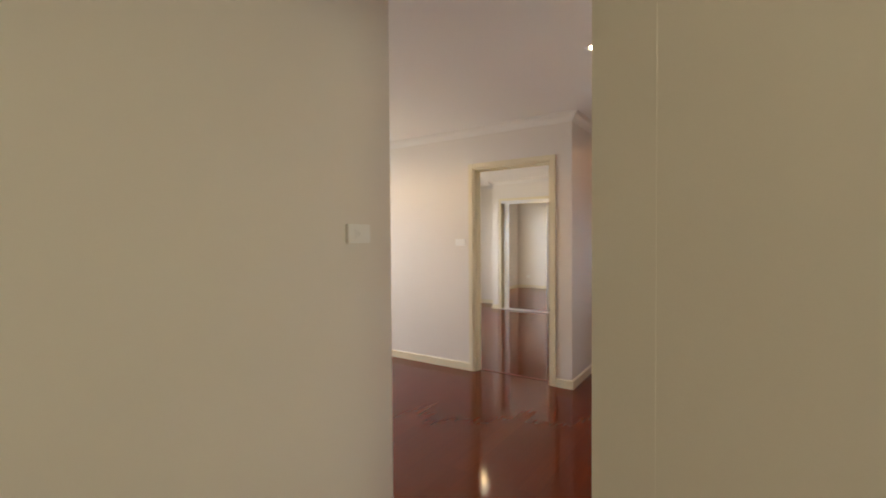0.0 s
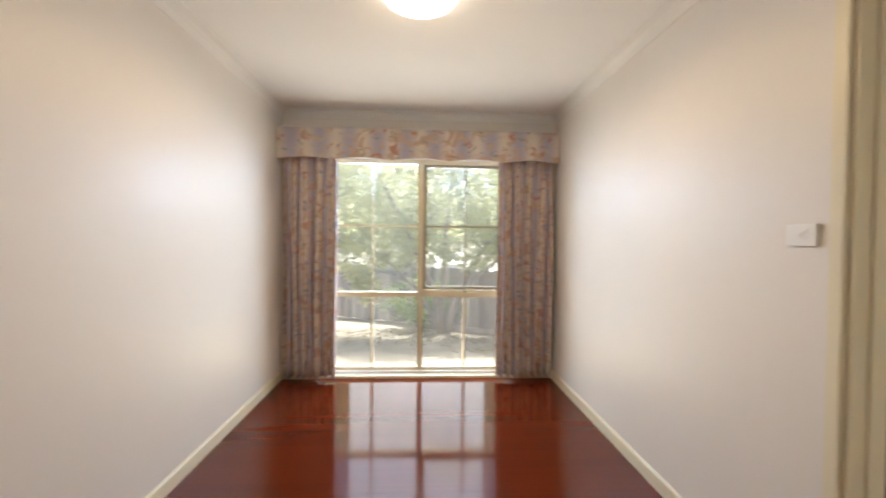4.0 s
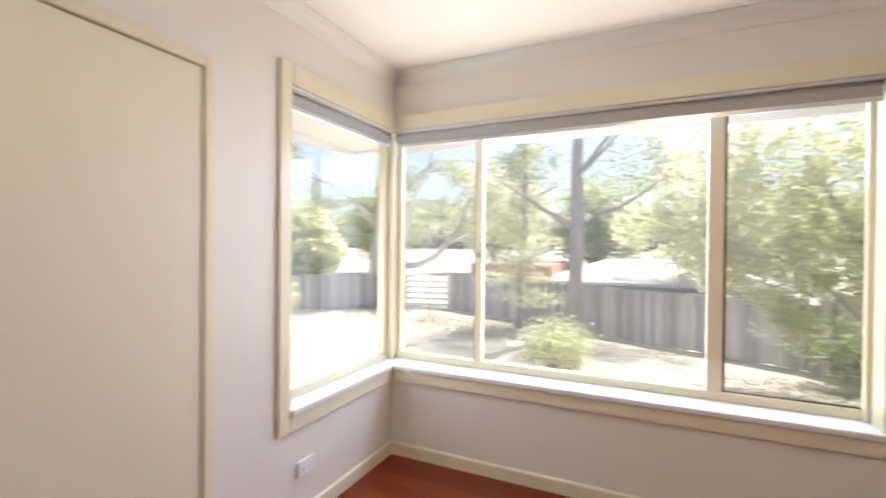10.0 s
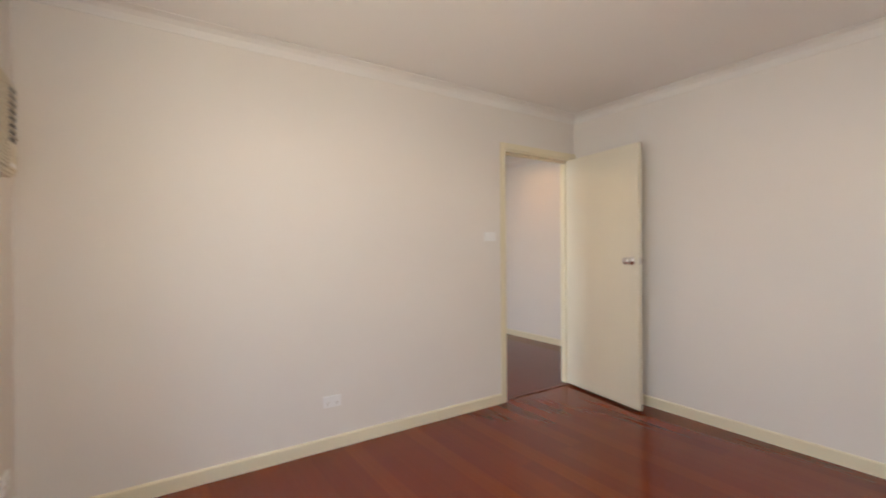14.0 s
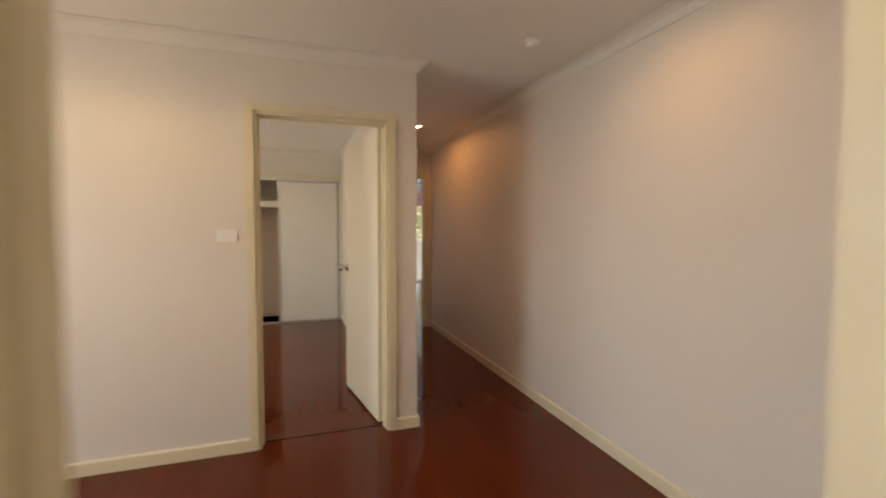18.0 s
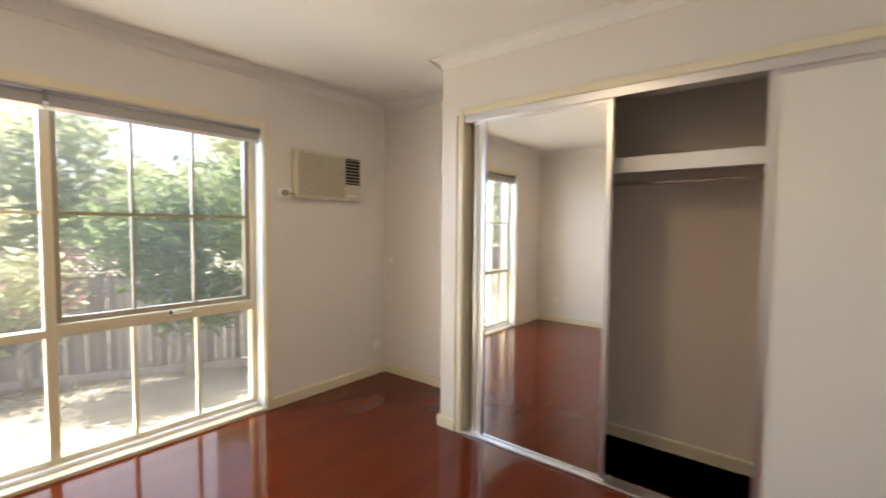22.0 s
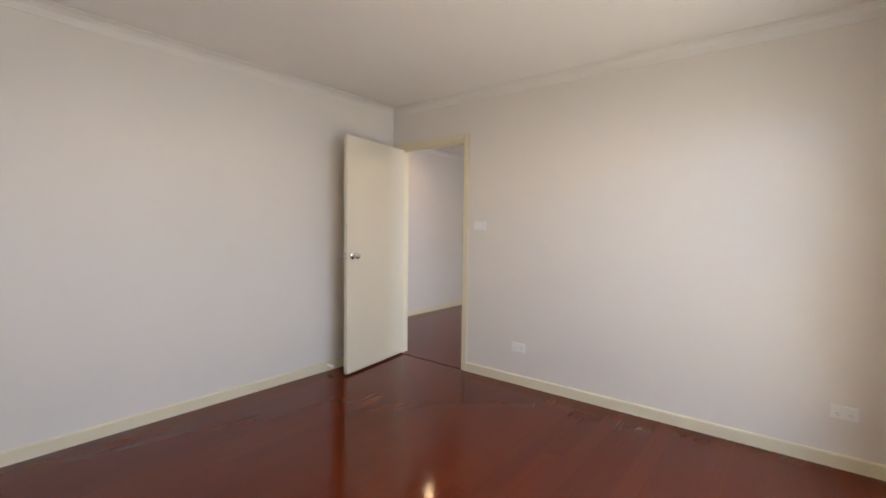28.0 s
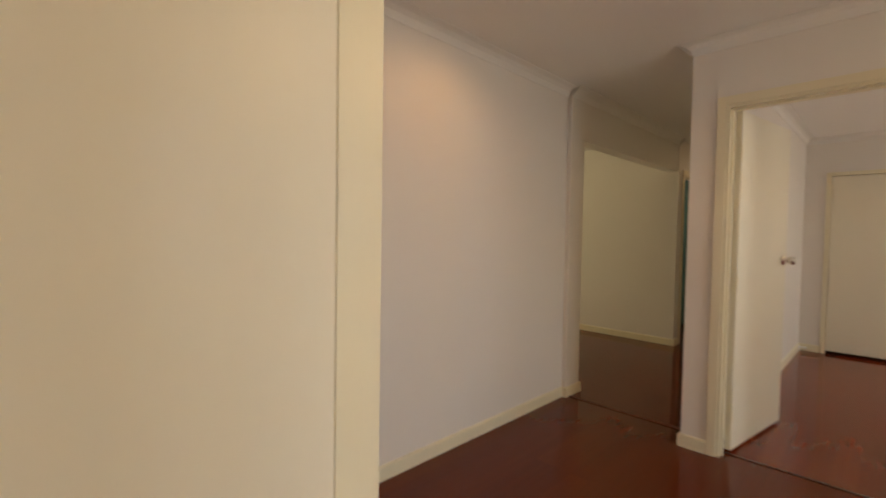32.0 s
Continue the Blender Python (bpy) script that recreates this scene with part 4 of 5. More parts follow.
# ---- switches and power points ----
def switch(x, y, z, rz, w=.115, h=.07):
    s = thing("light_switch", (x, y, z), "white plastic light switch plate on the wall", "light switch", "light switches")
    s.rotation_euler = (0, 0, radians(rz))
    local("plate", boxes((-w / 2, w / 2, -.014, 0, -h / 2, h / 2), bevel=.002), M_PLASTIC, s)
    local("surround", boxes((-.022, .022, -.0155, -.0135, -.018, .018)), M_PLASTIC, s)
    local("rocker", boxes((-.009, .009, -.021, -.0152, -.007, .007), bevel=.002), M_PLASTIC, s)
    return s


def outlet(x, y, z, rz, w=.115, h=.07, single=False):
    s = thing("power_point", (x, y, z), "white plastic power point low on the wall", "power point", "power points")
    s.rotation_euler = (0, 0, radians(rz))
    local("plate", boxes((-w / 2, w / 2, -.014, 0, -h / 2, h / 2), bevel=.002), M_PLASTIC, s)
    for dx in ((0,) if single else (-.028, .028)):
        for k, (px, ang) in enumerate(((-.007, 30), (.007, -30), (0, 0))):
            bm = boxes((-.001, .001, -.0152, -.0135, -.005, .005))
            bmesh.ops.transform(bm, matrix=Matrix.Translation((dx + px, 0, -.006 if k < 2 else -.018)) @ pose(0, 0, 0, 0, ang, 0), verts=bm.verts)
            local("slot", bm, M_BEIGE2, s)
        local("rocker", boxes((dx - .006, dx + .006, -.018, -.0138, .014, .024), bevel=.002), M_PLASTIC, s)
    return s


switch(1.09, Y_HN, 1.375, 0)            # hall, beside the corner
switch(X_B1, 2.425, 1.345, -90)         # bedroom one
switch(X_SE, 2.468, 1.318, -90)         # study
switch(X_B2, 2.485, 1.306, 90)          # bedroom two
outlet(X_ROBE, 4.38, .275, 90)
outlet(.965, Y_WIN, .31, 0)
outlet(X_B1, 3.725, .30, -90)
outlet(4.24, Y_WIN, .31, 0, .095)
outlet(X_B2, 4.87, .31, 90)
outlet(X_B2, 2.882, .307, 90)
outlet(8.0, Y_WIN, .27, 0, .075, .075, True)
switch(X_REC, 5.08, 1.045, -90, .075, .05)


def stop(x, y, n, label="small white door stop on the baseboard"):
    s = thing("door_stop", (x, y, .05), label, "door stop")
    bm = lathe([(.018, 0), (.018, .006), (.009, .010), (.009, .05), (.014, .054), (.014, .068), (.004, .07)], 14)
    bmesh.ops.transform(bm, matrix=Vector((0, 0, 1)).rotation_difference(Vector(n)).to_matrix().to_4x4(), verts=bm.verts)
    smooth(local("buffer", bm, M_PLASTIC, s))


stop(4.72, Y_B2S + S, (0, 1, 0))
stop(-2.28, Y_B1S + S, (0, 1, 0))
stop(1.0, Y_WIN - S, (0, -1, 0))

# ---- bedroom two: sliding robe ----
sr = thing("sliding_wardrobe", (X_MIR, 2.6, 0), "sliding-door robe with mirror door, white door and open middle", "wardrobe")
part("architrave", boxes((X_MIR - .018, X_MIR - .0025, 3.865, 3.91, 0, 2.115), bevel=.004), M_TRIM, sr)
part("architrave", boxes((X_MIR - .018, X_MIR - .0025, Y_B2S, 1.455, 0, 2.115), bevel=.004), M_TRIM, sr)
part("architrave", boxes((X_MIR - .018, X_MIR - .0025, 1.455, 3.865, 2.07, 2.115), bevel=.004), M_TRIM, sr)
part("jamb", boxes((X_MIR - .002, X_MIR + .11, 3.865, 3.885, 0, 2.07)), M_TRIM, sr)
part("jamb", boxes((X_MIR - .002, X_MIR + .11, 1.435, 1.455, 0, 2.07)), M_TRIM, sr)
part("top_track", boxes((X_MIR - .004, X_MIR + .10, 1.455, 3.865, 2.025, 2.075), bevel=.003), M_ALU, sr, "aluminium top track")
part("bottom_track", boxes((X_MIR - .010, X_MIR + .09, 1.455, 3.865, .001, .016), bevel=.003), M_ALU, sr, "aluminium floor track")


def slide_door(y0, y1, x, panel, label):
    d = part("door", boxes((x, x + .012, y0 + .025, y1 - .025, .03, 2.025)), panel, sr, label)
    part("stile", boxes((x - .010, x + .022, y0, y0 + .028, .017, 2.028), bevel=.003), M_ALU, d, "aluminium stile")
    part("stile", boxes((x - .010, x + .022, y1 - .028, y1, .017, 2.028), bevel=.003), M_ALU, d, "aluminium stile")
    part("rail", boxes((x - .006, x + .018, y0 + .028, y1 - .028, .017, .035), bevel=.002), M_ALU, d)
    part("rail", boxes((x - .006, x + .018, y0 + .028, y1 - .028, 2.005, 2.028), bevel=.002), M_ALU, d)
    return d


slide_door(2.94, 3.74, X_MIR + .022, M_MIR, "full-height mirror panel")
slide_door(1.47, 2.30, X_MIR + .022, M_WHITE, "plain white door panel")
slide_door(3.02, 3.83, X_MIR + .062, M_WHITE, "plain white door panel behind the mirror")
shelf = part("shelf", boxes((X_MIR + .14, X_MIR + .62, 1.44, 3.9, 1.70, 1.725)), M_WHITE, sr, "white melamine shelf")
part("shelf_edge", boxes((X_MIR + .125, X_MIR + .14, 1.44, 3.9, 1.655, 1.735), bevel=.002), M_WHITE, sr, "white shelf edge")
bm = bmesh.new()
tube(bm, [(X_MIR + .36, 1.44, 1.62), (X_MIR + .36, 3.9, 1.62)], .0125, 12)
smooth(part("hanging_rail", bm, M_CHROME, sr, "chrome hanging rail"))


# ---- curtains ----
def drape(name, y, x0, x1, z0, z1, m, folds, label, along="x", amp=.048):
    """A gathered curtain hanging in soft uneven folds."""
    rnd = random.Random(int(x0 * 100) + folds)
    bm = bmesh.new()
    uv = bm.loops.layers.uv.new("cloth")
    nu, nv = folds * 10, 26
    ph = [rnd.uniform(-.5, .5) for _ in range(folds + 2)]
    grid = []
    for j in range(nv + 1):
        v = j / nv
        row = []
        for i in range(nu + 1):
            u = i / nu
            k = u * folds
            f = math.sin(2 * math.pi * (k + .25 * ph[int(k)] * math.sin(math.pi * (k % 1))))
            a = amp * (1 - .35 * v + .25 * ph[int(k)]) * (.75 + .25 * math.sin(5 * v + 3 * ph[int(k) + 1]))
            d = a * f + .012 * math.sin(9 * u + 4 * v)
            sx = x0 + (x1 - x0) * u + .012 * math.sin(3 * v + 6 * u)
            p = (sx, y + d) if along == "x" else (y + d, sx)
            row.append((bm.verts.new((*p, z0 + (z1 - z0) * v + .008 * math.sin(2 * math.pi * k) * (1 - v))), (u * folds * .16, v * (z1 - z0))))
        grid.append(row)
    for j in range(nv):
        for i in range(nu):
            q = (grid[j][i], grid[j][i + 1], grid[j + 1][i + 1], grid[j + 1][i])
            face = bm.faces.new([c[0] for c in q])
            face.smooth = True
            for loop, c in zip(face.loops, q):
                loop[uv].uv = c[1]
    ob = mesh(name, bm, m)
    mod = ob.modifiers.new("thick", "SOLIDIFY")
    mod.thickness = .004
    return tagged(ob, label, "curtain", "study curtains" if along == "x" else "rose curtains")


def pelmet(name, y, x0, x1, z0, z1, m, label, along="x", depth=.13):
    """A fabric pelmet with a scalloped lower edge and short returns."""
    p = thing(name, (x0, y, z0) if along == "x" else (y, x0, z0), label, "pelmet")
    bm = bmesh.new()
    uv = bm.loops.layers.uv.new("cloth")
    n = 90
    top, bot = [], []
    for i in range(n + 1):
        u = i / n
        s = x0 + (x1 - x0) * u
        zb = z0 + .022 * abs(math.sin(math.pi * u * 5)) - .012
        top.append((bm.verts.new((s, y, z1) if along == "x" else (y, s, z1)), (u * (x1 - x0), z1 - z0)))
        bot.append((bm.verts.new((s, y, zb) if along == "x" else (y, s, zb)), (u * (x1 - x0), zb - z0)))
    for i in range(n):
        q = (bot[i], bot[i + 1], top[i + 1], top[i])
        face = bm.faces.new([c[0] for c in q])
        for loop, c in zip(face.loops, q):
            loop[uv].uv = c[1]
    ob = part("valance", bm, m, p, "printed fabric front with a scalloped edge")
    mod = ob.modifiers.new("thick", "SOLIDIFY")
    mod.thickness = .012
    bm = bmesh.new()
    tube(bm, [c[0] for c in [((x0 + (x1 - x0) * i / n, y - .003, z0 + .022 * abs(math.sin(math.pi * 5 * i / n)) - .013) if along == "x" else (y - .003, x0 + (x1 - x0) * i / n, z0 + .022 * abs(math.sin(math.pi * 5 * i / n)) - .013),) for i in range(n + 1)]], .005, 6)
    part("piping", bm, M_CURT, p)
    part("board", boxes((x0, x1, y + .004, y + depth, z1 - .02, z1) if along == "x" else (y + .004, y + depth, x0, x1, z1 - .02, z1)), M_SILL, p, "white pelmet board")
    return p


drape("curtain", 5.10, X_ST + .03, 1.79, .035, 2.2, M_CURT, 7, "floral patterned curtain drawn aside, hanging to the floor")
drape("curtain", 5.10, 3.25, X_SE - .04, .035, 2.2, M_CURT, 8, "floral patterned curtain drawn aside, hanging to the floor")
pelmet("pelmet", 5.035, X_ST + .005, X_SE - .005, 2.005, 2.265, M_PELM, "floral fabric pelmet with scalloped edge over the window")
drape("curtain", X_FAR - .07, .98, 1.36, .03, 2.0, M_RED, 6, "rose patterned curtain beside the far window", along="y")
drape("curtain", X_FAR - .07, -1.4, -1.0, .03, 2.0, M_RED, 6, "rose patterned curtain beside the far window", along="y")
pelmet("pelmet", X_FAR - .14, -1.45, 1.42, 1.91, 2.22, M_RED, "rose fabric pelmet over the far window", along="y")
wf = thing("window_4", (X_FAR, 0, 0), "white framed far window with large panes", "window", kind="structure")
for y in (-1.05, -.64, -.23, .17, .58, .98):
    part("mullion", boxes((X_FAR + .03, X_FAR + .07, y, y + .03, .03, 2.0)), M_SOFFIT, wf)
for z in (.03, .76, 1.36, 1.96):
    part("rail", boxes((X_FAR + .035, X_FAR + .065, -1.05, 1.02, z, z + .03)), M_SOFFIT, wf)
ob = part("pane", boxes((X_FAR + .048, X_FAR + .052, -1.05, 1.02, .03, 2.0)), M_GLASS, wf, "clear glass pane")
ob.visible_shadow = False

# ---- outside ----
slab("ground", -300, 300, -300, 300, GROUND - .2, GROUND, M_GROUND, "dry pale lawn with patchy leaf litter", "ground")
BY0, BY1 = 5.402, 5.512
ext = tagged(mesh("wall_34", boxes(
    (.21, 1.50, BY0, BY1, GROUND, 2.3), (3.55, 4.49, BY0, BY1, GROUND, 2.3), (7.02, 8.3, BY0, BY1, GROUND, 2.3),
    (-2.66, .21, BY0 + .02, BY1, GROUND, .52), (-2.66, -2.55, 4.2, BY0 + .02, GROUND, .52), (4.49, 7.02, BY0 + .02, BY1, GROUND, -.03), (1.5, 3.55, BY0 + .02, BY1, GROUND, -.03),
    (-2.66, -2.56, 1.40, 4.2, GROUND, 2.3)), M_MORTAR), "tan brick outer wall with pale mortar", "wall", kind="structure")
tagged(mesh("soffit", boxes((-3.3, 9.0, 5.28, 6.02, 2.205, 2.225), (-3.3, -2.49, 1.4, 5.28, 2.205, 2.225)), M_SOFFIT), "white eaves soffit outside the windows", "soffit", kind="structure")
tagged(mesh("fascia", boxes((-3.32, 9.0, 6.02, 6.045, 2.15, 2.36), (-3.325, -3.3, 1.4, 6.02, 2.15, 2.36)), M_SOFFIT), "white fascia board along the eaves", "fascia", kind="structure")
slab("roof", -3.4, 12.5, -4, 6.12, 2.66, 2.76, M_ROOF, "low house roof over the rooms", "roof")

RND = random.Random(5)


def leaf_mesh(name, spots, size, m, parent, droop=.3, label=""):
    """Many small pointed leaves scattered through soft clumps: spots are (centre, radii, count)."""
    r = np.random.default_rng(len(name) + int(size * 1000) + len(spots) + int(100 * abs(spots[0][0][0])))
    vs = []
    for c, rad, n in spots:
        k = max(n // 14, 3)
        d = r.normal(size=(k, 3))
        d /= np.linalg.norm(d, axis=1)[:, None]
        seeds = d * (r.random((k, 1)) ** .45) * np.array(rad)
        own = r.integers(0, k, n)
        p = seeds[own] + r.normal(size=(n, 3)) * np.array(rad) * .13 + np.array(c)
        a = r.normal(size=(n, 3))
        a[:, 2] = a[:, 2] * .6 - droop
        a /= np.linalg.norm(a, axis=1)[:, None]
        b = np.cross(a, r.normal(size=(n, 3)))
        b /= np.linalg.norm(b, axis=1)[:, None] + 1e-6
        s = size * (.6 + .8 * r.random((n, 1)))
        vs.append(np.stack([p - a * s, p + b * s * .38, p + a * s, p - b * s * .38], 1))
    v = np.concatenate(vs)
    n = len(v)
    me = bpy.data.meshes.new(name)
    me.from_pydata(v.reshape(-1, 3).tolist(), [], np.arange(4 * n).reshape(n, 4).tolist())
    me.materials.append(m)
    ob = new(name, me)
    ob.parent = parent
    ob.location = -parent.location
    return tagged(ob, label)


def limbs(base, height, lean, spread, count, r0, seed):
    """A tapering trunk with forked limbs."""
    rnd = random.Random(seed)
    bm = bmesh.new()
    pts = [Vector(base) + Vector((lean[0] * (i / 7) ** 1.3 + rnd.uniform(-.05, .05), lean[1] * (i / 7) ** 1.3 + rnd.uniform(-.05, .05), height * i / 7 - .05)) for i in range(8)]
    tube(bm, pts, [r0 * (1 - .75 * i / 7) * (1.35 if i == 0 else 1) for i in range(8)], 10)
    for k in range(count):
        i = rnd.randint(2, 6)
        a = rnd.uniform(0, 2 * math.pi)
        q = [pts[i]]
        for s in range(1, 5):
            q.append(pts[i] + Vector((math.cos(a) * spread * s / 4, math.sin(a) * spread * s / 4, spread * .55 * s / 4 + rnd.uniform(-.08, .08))))
        tube(bm, q, [r0 * .42 * (1 - i / 9) * (1 - .8 * s / 4) + .004 for s in range(5)], 6)
    return bm


def tree(name, base, height, lean, spread, count, r0, crowns, leaf, m, label, seed, cat="tree", droop=.3, view=0):
    t = thing(name, base, label, cat)
    smooth(part("trunk", limbs(base, height, lean, spread, count, r0, seed), M_BARK, t, "rough pale trunk with limbs"))
    leaf_mesh("crown", crowns, leaf, m, t, droop)
    return settle(t, view) if view is not None else t


G = -.45          # level used while laying out the garden
GROW = 1.35       # the garden is this much larger and further than laid out
EYE = [(-1.1, 3.05, 1.33), (2.55, 1.1, 1.33), (6.5, 3.0, 1.33)]  # bedroom one, study, bedroom two


def settle(ob, k):
    """Move a garden thing out from the window it was laid out from, to its true size and level."""
    c = Vector(EYE[k])
    ob.location = c + GROW * (ob.location - c)
    ob.scale = (GROW, GROW, GROW)
    return ob


tree("pine_tree", (-2.21, 11.68, G), 7.6, (.1, .2), 1.6, 16, .17, [((-2.2 + dx, 11.75 + dy, z), (1.0, .9, .42), 1100) for dx, dy, z in ((1.1, .2, 2.75), (1.9, .3, 3.2), (-.9, .2, 3.0), (.9, .3, 3.6), (-1.2, .1, 4.1), (.8, -.4, 5.0), (-.6, .3, 5.8), (.4, 0, 6.8))], .045, M_LEAF, "tall tree with a straight bare trunk and thin foliage", 3)
tree("young_conifer", (-3.47, 12.35, G), 4.9, (.1, 0), .8, 22, .07, [((-3.47 + .35 * math.cos(2.4 * k) * (1.1 - .09 * k), 12.35 + .3 * math.sin(2.4 * k), .25 + .40 * k), (.95 - .075 * k, .8 - .06 * k, .24), 900) for k in range(11)], .036, M_LEAF2, "feathery yellow-green young conifer before the fence", 4, droop=.8)


def gum_tree(base, right, reach):
    """A big spreading gum: one tall trunk, a second stem from the foot that forks and sweeps out, hanging open foliage."""
    t = thing("gum_tree", base, "large spreading gum tree with a forked pale trunk", "tree")
    rx, ry = right

    def at(r, h, deep=0.0):
        return (base[0] + rx * r - ry * deep, base[1] + ry * r + rx * deep, base[2] + h)
    stems = [
        ([(0, -.1), (.05, .8), (.1, 1.8), (.3, 4.0), (.42, 5.9), (.3, 7.6), (.5, 9.2)], [.46, .36, .31, .27, .22, .15, .05], 0),
        ([(.1, .3), (.35, .75), (.7, 1.0), (1.15, 1.6)], [.22, .20, .18, .16], -.1),
        ([(1.15, 1.6), (1.07, 2.6), (1.4, 4.0), (2.1, 5.6), (2.4, 7.0)], [.13, .11, .09, .06, .02], -.1),
        ([(1.15, 1.6), (1.8, 1.65), (2.5, 2.06), (3.05, 2.7), (3.5, 3.2), (3.8, 4.3), (4.6, 5.2)], [.15, .13, .12, .10, .08, .06, .02], -.1),
        ([(2.9, 2.5), (3.5, 2.75), (4.3, 3.2), (5.2, 3.5)], [.06, .05, .035, .012], -.2),
        ([(.3, 4.0), (1.0, 4.5), (1.9, 5.5), (3.0, 6.3)], [.15, .12, .08, .02], .2),
        ([(.2, 3.0), (-.7, 4.0), (-1.7, 4.8), (-3.0, 5.2)], [.14, .11, .07, .02], .1),
        ([(-1.7, 4.8), (-3.0, 5.6), (-4.6, 5.6)], [.06, .04, .012], .3),
        ([(.42, 5.9), (-.5, 6.8), (-1.4, 7.8)], [.11, .07, .02], -.3),
    ]
    bm = bmesh.new()
    for pts, radii, deep in stems:
        tube(bm, [at(r, h, deep) for r, h in pts], radii, 9)
    smooth(part("trunk", bm, M_GUM, t, "smooth pale forked trunk"))
    clumps = [(at(r * reach, h, d), (a, a, b), n) for r, h, d, a, b, n in (
        (2.5, 3.9, 0, .9, .6, 900), (1.2, 5.2, .3, 1.0, .6, 1000), (3.2, 5.6, .2, 1.1, .6, 1000), (4.4, 4.6, -.3, .9, .6, 800), (5.2, 3.4, 0, .7, .5, 600),
        (-.9, 4.6, .4, .9, .5, 700), (-2.2, 4.4, .2, 1.1, .7, 1000), (-3.8, 4.6, 0, 1.2, .8, 1100), (-5.2, 4.2, .3, 1.2, .9, 1100), (-5.0, 2.9, .2, .8, .7, 600),
        (.2, 7.4, 0, 1.4, .8, 1100), (2.2, 7.3, .1, 1.3, .7, 1000), (-1.8, 7.4, -.2, 1.4, .8, 1000), (-3.6, 6.4, .1, 1.3, .7, 900), (.6, 9.2, 0, 1.2, .8, 700))]
    leaf_mesh("crown", clumps, .075, M_LEAF, t, 1.1)
    return t


gum_tree((-10.8, 17.6, GROUND), (.80, .60), 1.0)


def fence_tree(base):
    """A wide garden tree with several leaning brown stems and a deep leafy crown."""
    t = thing("fence_tree", base, "wide leafy tree with several brown stems at the fence", "tree")
    x, y, z = base
    bm = bmesh.new()
    for pts, r in (
        ([(0, 0, -.05), (-.15, -.05, .9), (-.55, -.1, 1.9), (-1.1, -.2, 3.0), (-1.6, -.2, 4.0)], .13), ([(.1, .05, -.05), (.3, 0, .8), (.75, 0, 1.7), (1.4, -.1, 2.7), (1.9, 0, 3.7)], .12),
        ([(0, .1, -.05), (.05, .15, 1.2), (.1, .1, 2.6), (.3, .2, 4.2), (.2, .1, 5.0)], .11), ([(-.1, 0, .3), (-.7, -.2, 1.2), (-1.5, -.3, 2.0), (-2.2, -.3, 2.4)], .08),
        ([(.2, 0, .5), (.9, -.2, 1.5), (1.9, -.3, 2.3), (2.6, -.3, 2.9)], .07), ([(-.55, -.1, 1.9), (-.3, -.4, 2.8), (-.4, -.5, 3.7)], .05)):
        tube(bm, [(x + a, y + b, z + c) for a, b, c in pts], [r * (1 - .8 * k / (len(pts) - 1)) for k in range(len(pts))], 8)
    smooth(part("trunk", bm, M_BARK, t, "several rough brown stems"))
    leaf_mesh("crown", [((x + a, y + b, c), (r * 1.12, r, h * 1.15), int(n * .95)) for a, b, c, r, h, n in (
        (-2.1, -.3, 1.1, .75, .6, 2000), (-1.7, -.2, 2.3, .9, .7, 2400), (-.8, -.4, 1.7, .7, .5, 1600), (-.4, -.2, 3.2, 1.0, .7, 2600), (.6, -.3, 2.1, .85, .6, 2000),
        (1.3, -.2, 1.5, .7, .45, 1500), (1.5, 0, 3.0, 1.0, .7, 2400), (2.3, -.3, 2.3, .8, .6, 1900), (-2.2, -.1, 3.3, .8, .6, 1600), (.4, .1, 4.1, 1.0, .6, 1900), (-1.9, -.5, .2, .45, .4, 900), (2.9, -.2, 3.1, .6, .5, 1100),
        (-2.9, -.3, 1.2, .6, .6, 1300), (-2.8, -.2, 2.4, .7, .6, 1300), (-1.2, -.3, .95, .6, .4, 1000), (-.2, -.3, 1.1, .6, .4, 1000), (.9, -.2, .9, .6, .35, 900), (1.9, -.2, 1.1, .65, .4, 1000), (2.7, -.2, 1.5, .6, .4, 1000))],
        .062, M_LEAF2, t, .35)
    return t


fence_tree((3.1, 12.15, GROUND))
tree("round_bush", (-2.08, 9.1, G), .5, (0, 0), .3, 8, .03, [((-2.08, 9.1, -.03), (.50, .46, .42), 3200)], .035, M_LEAF4, "small round pale green bush on the lawn", 11, "bush")
tree("side_bush", (-9.62, 10.12, G), 1.3, (0, 0), .6, 8, .05, [((-9.62, 10.12, .55), (.75, .8, .8), 3600), ((-9.0, 10.7, .15), (.6, .6, .5), 1800)], .05, M_LEAF2, "leafy light green bush beside the fence", 12, "bush")
tree("ivy_bush", (-7.55, 13.6, G), .8, (0, 0), .3, 6, .04, [((-7.55, 13.55, .12), (.42, .42, .55), 2600)], .035, M_LEAF3, "dark round bush beside the gum tree", 13, "bush")
tree("shady_shrub", (7.76, 8.04, G), 1.9, (.2, 0), 1.0, 14, .06, [((7.8 + dx, 8.04 + dy, z), (.6, .5, .55), 1500) for dx, dy, z in ((-.4, 0, 1.0), (.5, .1, 1.2), (0, -.1, 1.55), (.8, .2, 1.9), (-.5, .2, 1.3), (.1, 0, .5))], .05, M_LEAF3, "dark glossy shrub with several bare stems", 14, "shrub", view=2)
fl = tree("flowering_shrub", (6.39, 8.8, G), 1.0, (0, 0), .5, 8, .03, [((6.39, 8.8, .55), (.55, .4, .55), 1500)], .045, M_LEAF2, "pink flowering shrub before the fence", 16, "shrub", view=None)
leaf_mesh("blossom", [((6.39, 8.7, .6), (.5, .38, .5), 170)], .032, M_PETAL, fl, 0, "pink blossom")
settle(fl, 2)
